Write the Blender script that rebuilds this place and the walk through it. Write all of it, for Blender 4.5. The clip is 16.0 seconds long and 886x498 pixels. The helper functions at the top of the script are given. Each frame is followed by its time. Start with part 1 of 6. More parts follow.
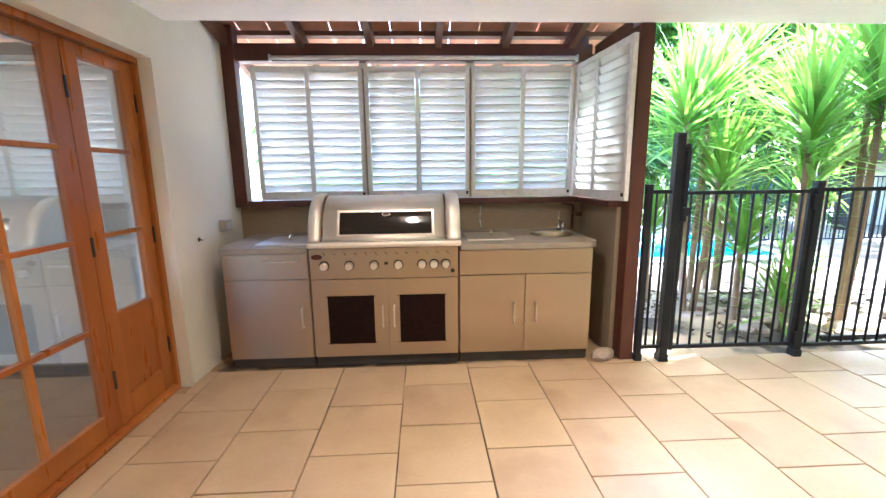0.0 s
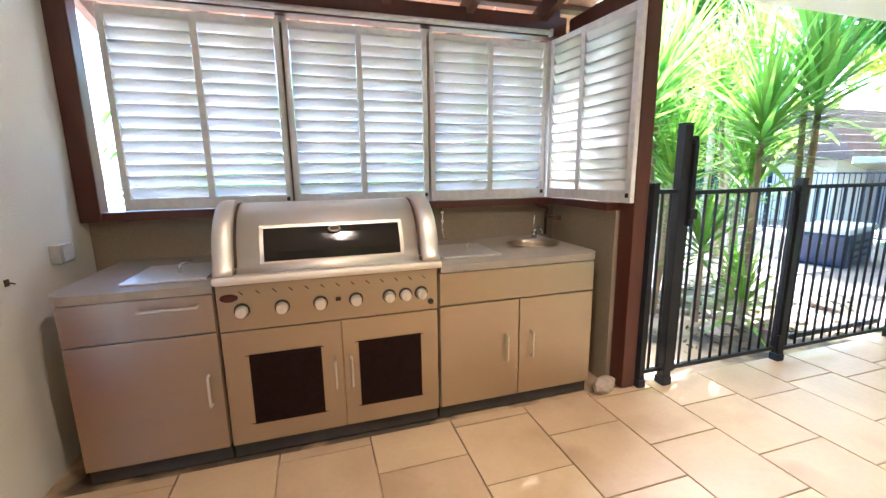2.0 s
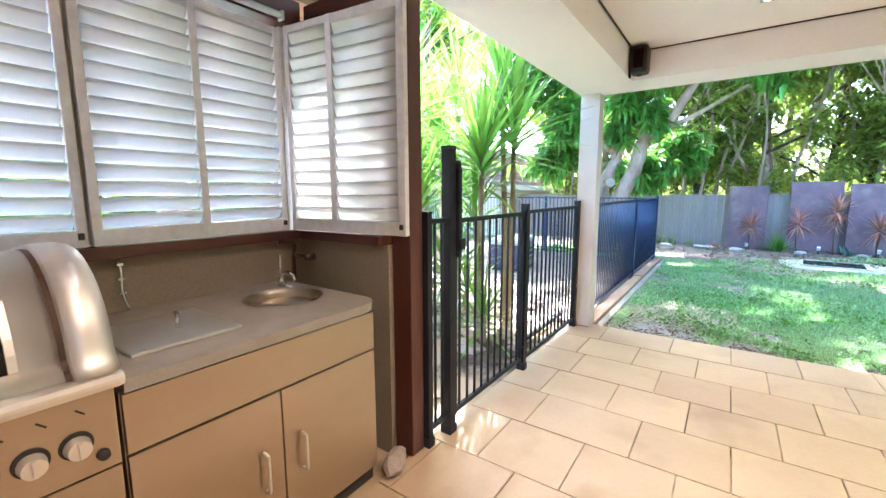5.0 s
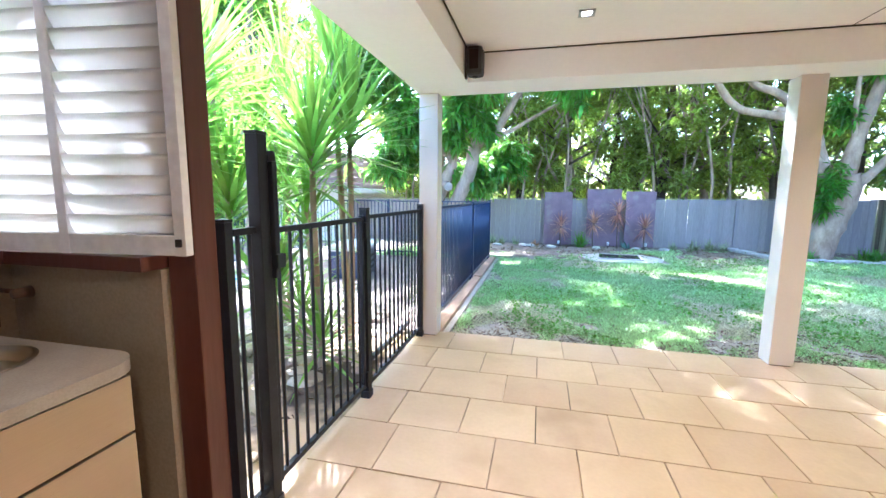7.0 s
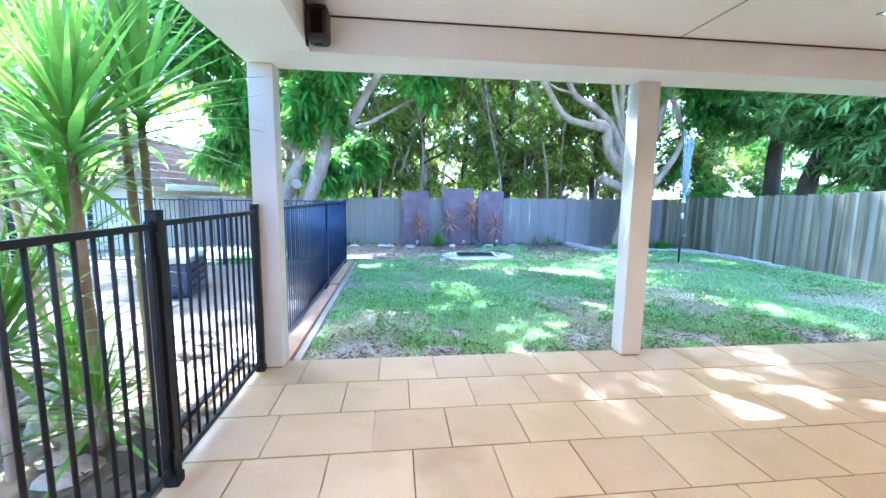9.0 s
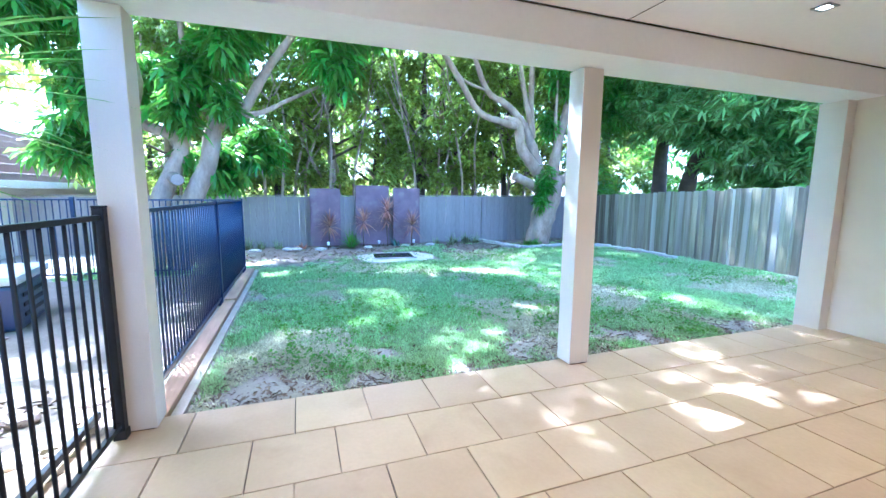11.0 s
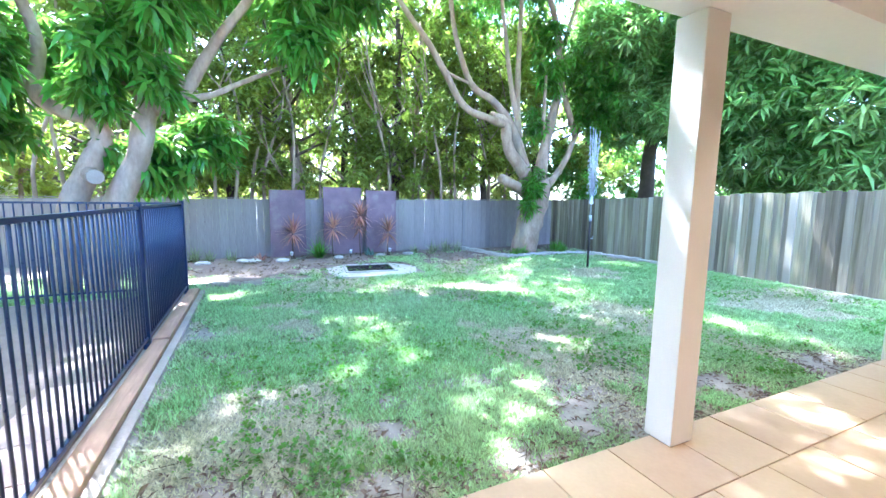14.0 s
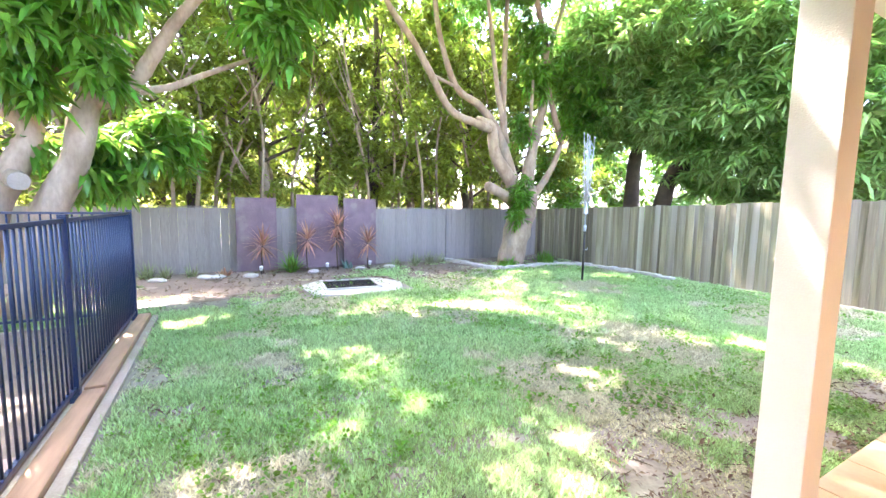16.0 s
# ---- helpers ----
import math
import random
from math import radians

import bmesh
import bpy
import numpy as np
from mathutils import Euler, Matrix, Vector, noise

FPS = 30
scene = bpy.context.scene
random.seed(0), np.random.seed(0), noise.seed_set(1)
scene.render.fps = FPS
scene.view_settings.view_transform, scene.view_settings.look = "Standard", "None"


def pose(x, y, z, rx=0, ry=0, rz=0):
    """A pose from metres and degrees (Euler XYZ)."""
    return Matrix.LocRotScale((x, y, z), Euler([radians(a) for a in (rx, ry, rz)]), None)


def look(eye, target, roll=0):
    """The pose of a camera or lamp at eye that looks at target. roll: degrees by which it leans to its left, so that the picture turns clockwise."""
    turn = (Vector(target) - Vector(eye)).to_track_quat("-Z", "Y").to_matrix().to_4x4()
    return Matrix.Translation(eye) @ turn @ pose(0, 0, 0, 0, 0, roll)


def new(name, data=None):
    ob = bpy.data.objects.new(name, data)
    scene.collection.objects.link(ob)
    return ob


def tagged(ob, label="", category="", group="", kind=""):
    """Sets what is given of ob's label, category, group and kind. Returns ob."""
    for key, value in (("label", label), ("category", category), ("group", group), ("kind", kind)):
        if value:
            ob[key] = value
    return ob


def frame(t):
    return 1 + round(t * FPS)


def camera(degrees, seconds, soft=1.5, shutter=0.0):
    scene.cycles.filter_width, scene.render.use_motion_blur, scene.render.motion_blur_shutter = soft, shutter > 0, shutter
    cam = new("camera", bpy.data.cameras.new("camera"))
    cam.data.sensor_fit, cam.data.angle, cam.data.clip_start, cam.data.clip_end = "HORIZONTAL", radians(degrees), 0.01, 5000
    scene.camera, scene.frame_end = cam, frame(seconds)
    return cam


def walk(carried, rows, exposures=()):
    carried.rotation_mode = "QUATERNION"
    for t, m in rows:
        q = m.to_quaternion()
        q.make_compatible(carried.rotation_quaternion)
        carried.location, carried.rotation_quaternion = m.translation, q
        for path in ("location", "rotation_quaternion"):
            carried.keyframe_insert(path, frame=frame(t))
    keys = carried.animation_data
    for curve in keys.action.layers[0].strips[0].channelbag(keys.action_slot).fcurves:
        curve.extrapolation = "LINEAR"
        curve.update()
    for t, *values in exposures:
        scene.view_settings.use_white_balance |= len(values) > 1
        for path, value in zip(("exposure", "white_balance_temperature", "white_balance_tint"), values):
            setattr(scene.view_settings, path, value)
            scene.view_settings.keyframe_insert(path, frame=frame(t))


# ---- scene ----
cam = camera(94.8, 16.0)
PATH = [
    (0, (0.127, 0.143, 1.327), (0.218, 2.109, 0.972), -0.7),
    (0.5, (0.001, 0.371, 1.329), (0.172, 2.329, 0.966), -0.8),
    (1, (-0.077, 0.586, 1.322), (0.201, 2.531, 0.951), -0.8),
    (1.5, (-0.136, 0.775, 1.322), (0.278, 2.695, 0.949), -0.9),
    (2, (-0.199, 0.946, 1.327), (0.375, 2.825, 0.958), -0.8),
    (2.5, (-0.229, 1.101, 1.327), (0.54, 2.913, 0.969), -0.4),
    (3, (-0.193, 1.245, 1.332), (0.781, 2.958, 0.993), -0.1),
    (3.5, (-0.132, 1.385, 1.34), (1.046, 2.969, 1.018), 0.2),
    (4, (-0.084, 1.479, 1.348), (1.271, 2.917, 1.043), 0.1),
    (6.5, (0.295, 1.712, 1.342), (2.172, 2.354, 1.084), 0.2),
    (7, (0.413, 1.738, 1.341), (2.342, 2.194, 1.082), 0.5),
    (7.5, (0.547, 1.772, 1.341), (2.512, 2.047, 1.084), 0.7),
    (8, (0.681, 1.79, 1.339), (2.656, 1.88, 1.083), 0.8),
    (8.5, (0.822, 1.793, 1.334), (2.804, 1.711, 1.078), 0.7),
    (9, (0.953, 1.802, 1.332), (2.923, 1.571, 1.077), 0.7),
    (9.5, (1.083, 1.822, 1.333), (3.033, 1.455, 1.078), 0.7),
    (10, (1.213, 1.84, 1.337), (3.136, 1.353, 1.083), 0.6),
    (12.5, (2.103, 1.875, 1.315), (3.925, 1.099, 1.034), 0.5),
    (13, (2.314, 1.879, 1.319), (4.128, 1.085, 1.039), 0.6),
    (13.5, (2.526, 1.876, 1.318), (4.333, 1.062, 1.048), 0.8),
    (14, (2.741, 1.884, 1.328), (4.545, 1.056, 1.083), 0.8),
    (14.5, (2.937, 1.867, 1.326), (4.733, 1.017, 1.1), 0.9),
    (15, (3.127, 1.859, 1.326), (4.912, 0.981, 1.123), 0.9),
    (15.5, (3.283, 1.871, 1.331), (5.051, 0.958, 1.135), 0.9),
    (16, (3.454, 1.893, 1.341), (5.198, 0.936, 1.137), 0.9),
]
walk(cam, [(t, look(eye, target, roll)) for t, eye, target, roll in PATH], exposures=[(0.0, 4.5, 4850, 9), (4.0, 4.38, 4950, 11), (7.5, 4.22, 4750, 14), (10.0, 4.16, 4250, 13), (13.0, 4.22, 4400, 12), (14.5, 4.38, 5150, 19), (16.0, 4.56, 6050, 26)])

# ---- light: high sun from behind the garden, blue sky ----
SUN_TO = Vector((0.45, 0.22, 0.87)).normalized()
elev, azim = math.asin(SUN_TO.z), math.atan2(SUN_TO.x, SUN_TO.y)
world = bpy.data.worlds.new("sky")
scene.world = world
world.use_nodes = True
wn = world.node_tree
sky = wn.nodes.new("ShaderNodeTexSky")
sky.sky_type, sky.sun_disc, sky.sun_elevation, sky.sun_rotation = "NISHITA", False, elev, azim
sky.dust_density, sky.ozone_density = 3.0, 0.5
wn.links.new(sky.outputs["Color"], wn.nodes["Background"].inputs["Color"])
wn.nodes["Background"].inputs["Strength"].default_value = 0.15
sun = new("sun", bpy.data.lights.new("sun", "SUN"))
sun.data.energy, sun.data.angle, sun.data.color = 2.8, radians(1.0), (1.0, 0.92, 0.78)
sun.matrix_world = look(SUN_TO * 40, (0, 0, 0))
# the lit ceiling downlights
for x, y in ((3.26, 1.5), (1.6, 1.5), (0.0, 1.5), (3.26, -1.2), (1.6, -1.2), (0.0, -1.2)):
    lamp = new("downlight_lamp", bpy.data.lights.new("downlight_lamp", "SPOT"))
    lamp.data.energy, lamp.data.color, lamp.data.spot_size, lamp.data.spot_blend, lamp.data.shadow_soft_size = 7.0, (1.0, 0.7, 0.42), radians(130), 0.6, 0.04
    lamp.matrix_world = look((x, y, 2.47), (x, y, 0))

# ---- materials ----
def mat(name, c1, c2=None, rough=0.6, metal=0.0, scale=6.0, fine=60.0, bump=0.0, blotch=None, blotch_scale=1.2, stretch=(1, 1, 1), vary=0.0, thin=0.0, spec=0.5, stain_at=(0.55, 0.7), glow_through=(0.35, 0.6, 0.05), grain_amount=0.35):
    """A procedural surface: two colours mixed by a coarse and a fine noise, a second blotch colour, bump and per-object change."""
    m = bpy.data.materials.new(name)
    m.use_nodes = True
    n, l = m.node_tree.nodes, m.node_tree.links
    b = n["Principled BSDF"]
    b.inputs["Roughness"].default_value, b.inputs["Metallic"].default_value = rough, metal
    b.inputs["Specular IOR Level"].default_value = spec
    co = n.new("ShaderNodeTexCoord")
    mp = n.new("ShaderNodeMapping")
    mp.inputs["Scale"].default_value = stretch
    if vary:
        who = n.new("ShaderNodeObjectInfo")
        far = n.new("ShaderNodeVectorMath")
        far.operation = "MULTIPLY_ADD"
        far.inputs[1].default_value = (37.0, 61.0, 23.0)
        l.new(who.outputs["Random"], far.inputs[0])
        l.new(co.outputs["Object"], far.inputs[2])
        l.new(far.outputs[0], mp.inputs["Vector"])
    else:
        l.new(co.outputs["Object"], mp.inputs["Vector"])

    def noise_tex(s, detail=4.0):
        t = n.new("ShaderNodeTexNoise")
        t.inputs["Scale"].default_value, t.inputs["Detail"].default_value = s, detail
        l.new(mp.outputs["Vector"], t.inputs["Vector"])
        return t

    def mix(f, a, c, kind="MIX"):
        x = n.new("ShaderNodeMix")
        x.data_type, x.blend_type = "RGBA", kind
        for s, v in ((0, f), (6, a), (7, c)):
            if isinstance(v, (int, float)):
                x.inputs[s].default_value = v
            elif isinstance(v, tuple):
                x.inputs[s].default_value = (*v, 1)
            else:
                l.new(v, x.inputs[s])
        return x.outputs[2]

    c2 = c2 or tuple(v * 0.85 for v in c1)
    big, small = noise_tex(scale), noise_tex(fine, 2.0)
    ramp = n.new("ShaderNodeMapRange")
    ramp.inputs[1].default_value, ramp.inputs[2].default_value = 0.35, 0.65
    l.new(big.outputs["Fac"], ramp.inputs[0])
    col = mix(ramp.outputs[0], c1, c2)
    grain = n.new("ShaderNodeMapRange")
    grain.inputs[1].default_value, grain.inputs[2].default_value, grain.inputs[3].default_value, grain.inputs[4].default_value = 0.3, 0.7, 0.0, grain_amount
    l.new(small.outputs["Fac"], grain.inputs[0])
    col = mix(grain.outputs[0], col, tuple(v * 0.6 for v in c2))
    if blotch:
        t = noise_tex(blotch_scale, 5.0)
        r = n.new("ShaderNodeMapRange")
        r.inputs[1].default_value, r.inputs[2].default_value = stain_at
        l.new(t.outputs["Fac"], r.inputs[0])
        col = mix(r.outputs[0], col, blotch)
    if vary:
        o = n.new("ShaderNodeObjectInfo")
        g = n.new("ShaderNodeNewGeometry")
        add = n.new("ShaderNodeMath")
        l.new(o.outputs["Random"], add.inputs[0])
        l.new(g.outputs["Random Per Island"], add.inputs[1])
        fr = n.new("ShaderNodeMath")
        fr.operation = "FRACT"
        l.new(add.outputs[0], fr.inputs[0])
        v = n.new("ShaderNodeMapRange")
        v.inputs[3].default_value, v.inputs[4].default_value = 1 - vary, 1 + vary
        l.new(fr.outputs[0], v.inputs[0])
        hsv = n.new("ShaderNodeHueSaturation")
        l.new(v.outputs[0], hsv.inputs["Value"])
        l.new(col, hsv.inputs["Color"])
        hue = n.new("ShaderNodeMapRange")
        hue.inputs[3].default_value, hue.inputs[4].default_value = 0.5 - 0.05 * vary, 0.5 + 0.05 * vary
        l.new(fr.outputs[0], hue.inputs[0])
        l.new(hue.outputs[0], hsv.inputs["Hue"])
        col = hsv.outputs[0]
    l.new(col, b.inputs["Base Color"])
    rr = n.new("ShaderNodeMapRange")
    rr.inputs[3].default_value, rr.inputs[4].default_value = max(rough - 0.08, 0.02), min(rough + 0.08, 1)
    l.new(small.outputs["Fac"], rr.inputs[0])
    l.new(rr.outputs[0], b.inputs["Roughness"])
    if bump:
        bp = n.new("ShaderNodeBump")
        bp.inputs["Strength"].default_value, bp.inputs["Distance"].default_value = bump, 0.01
        l.new(small.outputs["Fac"], bp.inputs["Height"])
        l.new(bp.outputs[0], b.inputs["Normal"])
    if thin:
        tr = n.new("ShaderNodeBsdfTranslucent")
        bright = mix(0.35, col, glow_through)
        l.new(bright, tr.inputs["Color"])
        mx = n.new("ShaderNodeMixShader")
        mx.inputs[0].default_value = thin
        l.new(b.outputs[0], mx.inputs[1])
        l.new(tr.outputs[0], mx.inputs[2])
        l.new(mx.outputs[0], n["Material Output"].inputs["Surface"])
    return m


def glass_mat(name, tint=(0.95, 0.97, 0.96), gloss=0.12):
    m = bpy.data.materials.new(name)
    m.use_nodes = True
    n, l = m.node_tree.nodes, m.node_tree.links
    tr, gl, mx, fr = n.new("ShaderNodeBsdfTransparent"), n.new("ShaderNodeBsdfGlossy"), n.new("ShaderNodeMixShader"), n.new("ShaderNodeLayerWeight")
    tr.inputs["Color"].default_value, gl.inputs["Roughness"].default_value = (*tint, 1), 0.01
    fr.inputs["Blend"].default_value = 0.5
    steep = n.new("ShaderNodeMath")
    steep.operation, steep.inputs[1].default_value = "POWER", 4.0
    l.new(fr.outputs["Facing"], steep.inputs[0])
    ad = n.new("ShaderNodeMath")
    ad.inputs[1].default_value, ad.use_clamp = gloss, True
    l.new(steep.outputs[0], ad.inputs[0])
    l.new(ad.outputs[0], mx.inputs[0])
    l.new(tr.outputs[0], mx.inputs[1])
    l.new(gl.outputs[0], mx.inputs[2])
    l.new(mx.outputs[0], n["Material Output"].inputs["Surface"])
    return m


RENDER_WALL = mat("cream_render", (0.8, 0.76, 0.67), (0.76, 0.72, 0.63), 0.85, scale=1.5, fine=120, bump=0.25, grain_amount=0.1, blotch=(0.6, 0.55, 0.46), blotch_scale=0.9, stain_at=(0.55, 0.8))
COLUMN_PAINT = mat("pale_render", (0.74, 0.69, 0.63), (0.7, 0.65, 0.59), 0.85, scale=2, fine=140, bump=0.2, grain_amount=0.08)
CEIL = mat("ceiling_paint", (0.9, 0.89, 0.88), (0.88, 0.87, 0.86), 0.9, scale=1, fine=30, grain_amount=0.06)
GREY_WALL = mat("taupe_render", (0.34, 0.275, 0.19), (0.3, 0.24, 0.165), 0.85, scale=2, fine=90, bump=0.2)
TILE = mat("sandstone_tile", (0.53, 0.39, 0.245), (0.46, 0.33, 0.2), 0.36, scale=2.4, fine=45, bump=0.05, grain_amount=0.1, blotch=(0.38, 0.265, 0.155), blotch_scale=2.3, stain_at=(0.58, 0.78), vary=0.07)
GROUT = mat("sandy_grout", (0.07, 0.055, 0.04), (0.12, 0.09, 0.065), 0.95, scale=9, fine=80, blotch=(0.46, 0.33, 0.2), blotch_scale=1.5, stain_at=(0.47, 0.55))
BROWN = mat("stained_timber", (0.105, 0.032, 0.018), (0.075, 0.022, 0.013), 0.45, scale=3, fine=40, stretch=(1, 1, 0.15), bump=0.15)
RAFTER = mat("rafter_timber", (0.16, 0.075, 0.04), (0.1, 0.045, 0.025), 0.55, scale=4, fine=40, bump=0.15)
TERRA = mat("terracotta_underside", (0.62, 0.33, 0.2), (0.5, 0.25, 0.15), 0.8, scale=6, fine=50, bump=0.3)
DOOR_WOOD = mat("varnished_timber", (0.43, 0.14, 0.022), (0.3, 0.085, 0.013), 0.3, scale=3, fine=28, stretch=(1, 1, 0.12), bump=0.02, vary=0.1, grain_amount=0.2)
WHITE = mat("white_paint", (0.8, 0.8, 0.8), (0.77, 0.77, 0.77), 0.4, scale=2, fine=30)
LOUVRE = mat("white_polymer_louvre", (0.83, 0.81, 0.78), (0.81, 0.79, 0.76), 0.4, scale=2, fine=30, grain_amount=0.05, thin=0.45, glow_through=(0.92, 0.89, 0.85))
STEEL = mat("brushed_steel", (0.52, 0.435, 0.325), (0.43, 0.355, 0.26), 0.32, 1.0, scale=1.2, fine=700, stretch=(0.02, 1, 1), grain_amount=0.1)
STEEL_HOOD = mat("satin_hood_steel", (0.86, 0.81, 0.74), (0.82, 0.77, 0.7), 0.48, 0.9, scale=1.5, fine=80, stretch=(0.06, 1, 1), grain_amount=0.03)
CHROME = mat("chrome", (0.8, 0.79, 0.76), (0.76, 0.75, 0.72), 0.15, 1.0)
BENCH = mat("grey_benchtop", (0.36, 0.315, 0.26), (0.31, 0.27, 0.22), 0.35, scale=14, fine=160, bump=0.03)
DARK = mat("dark_plastic", (0.018, 0.015, 0.014), (0.03, 0.025, 0.02), 0.5)
SATIN = mat("satin_steel", (0.8, 0.77, 0.71), (0.76, 0.73, 0.67), 0.35, 0.9, grain_amount=0.05)
MESH = mat("perforated_vent", (0.02, 0.009, 0.007), (0.014, 0.006, 0.005), 0.7, scale=30, fine=400, bump=0.2, spec=0.08)
OVEN_GLASS = mat("smoked_glass", (0.012, 0.011, 0.011), (0.016, 0.014, 0.013), 0.06, scale=3, fine=20, spec=0.5)
KICK = mat("black_plinth", (0.04, 0.035, 0.028), (0.06, 0.05, 0.04), 0.7, scale=8, fine=50)
FENCE = mat("black_powdercoat", (0.012, 0.014, 0.02), (0.02, 0.022, 0.028), 0.5, scale=5, fine=90, bump=0.05, spec=0.25)
NAVY = mat("navy_powdercoat", (0.008, 0.02, 0.065), (0.01, 0.025, 0.075), 0.3, scale=5, fine=90)
GLASS = glass_mat("door_glass", gloss=0.28)
PALING = mat("weathered_paling", (0.33, 0.285, 0.185), (0.14, 0.12, 0.07), 0.9, scale=9, fine=60, stretch=(1, 1, 0.07), bump=0.5, blotch=(0.42, 0.38, 0.3), blotch_scale=1.3, stain_at=(0.5, 0.7), vary=0.3)
GREYFENCE = mat("painted_grey_fence", (0.31, 0.265, 0.245), (0.27, 0.235, 0.215), 0.8, scale=2, fine=40, stretch=(1, 1, 0.2), bump=0.3, blotch=(0.2, 0.18, 0.18), blotch_scale=0.8, vary=0.06)
SCREEN = mat("rusted_screen", (0.25, 0.165, 0.19), (0.19, 0.125, 0.145), 0.75, scale=4, fine=60, bump=0.3, blotch=(0.26, 0.21, 0.2), blotch_scale=3)
BARK = mat("pale_bark", (0.46, 0.34, 0.24), (0.29, 0.2, 0.13), 0.9, scale=5, fine=26, stretch=(1, 1, 0.5), bump=0.7, blotch=(0.2, 0.17, 0.13), blotch_scale=2.2, stain_at=(0.55, 0.72))
DARKBARK = mat("dark_bark", (0.12, 0.09, 0.06), (0.08, 0.06, 0.04), 0.95, scale=4, fine=20, bump=0.6)
LEAF = mat("mango_leaf", (0.16, 0.35, 0.04), (0.09, 0.22, 0.03), 0.3, scale=1.2, fine=20, vary=0.5, thin=0.5)
LEAF_PALE = mat("broad_mango_leaf", (0.4, 0.56, 0.2), (0.22, 0.4, 0.1), 0.26, scale=1.2, fine=20, vary=0.5, thin=0.5)
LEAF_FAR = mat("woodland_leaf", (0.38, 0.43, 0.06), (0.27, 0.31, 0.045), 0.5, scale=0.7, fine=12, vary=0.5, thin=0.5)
# sunlight and shade are put into these two copies of the woodland leaf
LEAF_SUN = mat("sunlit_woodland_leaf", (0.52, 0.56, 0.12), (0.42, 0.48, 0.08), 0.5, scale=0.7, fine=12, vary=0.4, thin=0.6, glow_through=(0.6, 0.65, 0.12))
LEAF_SHADE = mat("shaded_olive_leaf", (0.3, 0.34, 0.05), (0.18, 0.22, 0.03), 0.5, scale=0.7, fine=12, vary=0.55, thin=0.4)
# the shade beyond the pool is put into this darker leaf green
LEAF_DEEP = mat("shaded_green_leaf", (0.07, 0.19, 0.035), (0.045, 0.12, 0.025), 0.35, scale=1.0, fine=14, vary=0.5, thin=0.3)
YUCCA = mat("yucca_leaf", (0.27, 0.43, 0.07), (0.15, 0.28, 0.04), 0.35, scale=3, fine=30, vary=0.4, thin=0.48)
CORDY = mat("cordyline_leaf", (0.58, 0.24, 0.2), (0.42, 0.18, 0.14), 0.5, scale=3, fine=30, vary=0.4, thin=0.25)
GRASS = mat("grass_blades", (0.33, 0.52, 0.2), (0.42, 0.54, 0.26), 0.65, scale=0.9, fine=12, vary=0.5, thin=0.3)
STRAW = mat("dry_grass_blades", (0.56, 0.5, 0.36), (0.44, 0.42, 0.27), 0.7, scale=1.5, fine=14, vary=0.35, thin=0.25)
LAWN = mat("patchy_lawn_soil", (0.3, 0.28, 0.21), (0.24, 0.21, 0.17), 0.95, scale=5, fine=38, bump=0.8, blotch=(0.27, 0.23, 0.2), blotch_scale=1.1, stain_at=(0.5, 0.62))
SOIL = mat("dry_soil", (0.23, 0.18, 0.14), (0.17, 0.13, 0.1), 0.95, scale=2, fine=30, bump=0.7, blotch=(0.14, 0.11, 0.08), blotch_scale=3)
LITTER = mat("leaf_litter", (0.17, 0.12, 0.08), (0.12, 0.08, 0.045), 0.85, vary=0.5)
CONCRETE = mat("pale_concrete", (0.56, 0.53, 0.48), (0.47, 0.44, 0.4), 0.9, scale=3, fine=60, bump=0.35, blotch=(0.35, 0.32, 0.28), blotch_scale=2)
PAVER = mat("pinkish_paver", (0.46, 0.34, 0.28), (0.4, 0.29, 0.24), 0.85, scale=4, fine=60, bump=0.3, vary=0.12)
STONE = mat("garden_stone", (0.56, 0.46, 0.37), (0.44, 0.35, 0.28), 0.9, scale=5, fine=40, bump=0.5, vary=0.3)
STRIP = mat("sandy_concrete", (0.42, 0.35, 0.28), (0.34, 0.28, 0.22), 0.9, scale=5, fine=60, bump=0.4, blotch=(0.33, 0.26, 0.19), blotch_scale=2)
SLEEPER = mat("weathered_sleeper", (0.5, 0.31, 0.19), (0.34, 0.2, 0.12), 0.9, scale=3, fine=30, stretch=(0.15, 1, 1), bump=0.4)
WATER = mat("pool_water", (0.05, 0.35, 0.5), (0.04, 0.3, 0.46), 0.05, scale=2, fine=8, bump=0.05)
ROOFTILE = mat("pinkish_roof", (0.24, 0.18, 0.16), (0.18, 0.135, 0.12), 0.8, scale=3, fine=30, bump=0.2)
ROOM_WALL = mat("room_paint", (0.78, 0.66, 0.49), (0.74, 0.62, 0.46), 0.9)
ROOM_FLOOR = mat("room_floorboards", (0.2, 0.1, 0.05), (0.15, 0.075, 0.035), 0.35, scale=3, fine=30, stretch=(0.2, 1, 1))
ALU = mat("galvanised_metal", (0.55, 0.57, 0.6), (0.48, 0.5, 0.53), 0.4, 0.8)
CORD = mat("white_line_cord", (0.5, 0.52, 0.56), (0.45, 0.47, 0.5), 0.6)
BLUE = mat("blue_sheet", (0.01, 0.05, 0.2), (0.012, 0.06, 0.23), 0.5)
PIPE = mat("rusty_pipe", (0.14, 0.08, 0.05), (0.09, 0.05, 0.03), 0.6, 0.4, scale=12, fine=80)


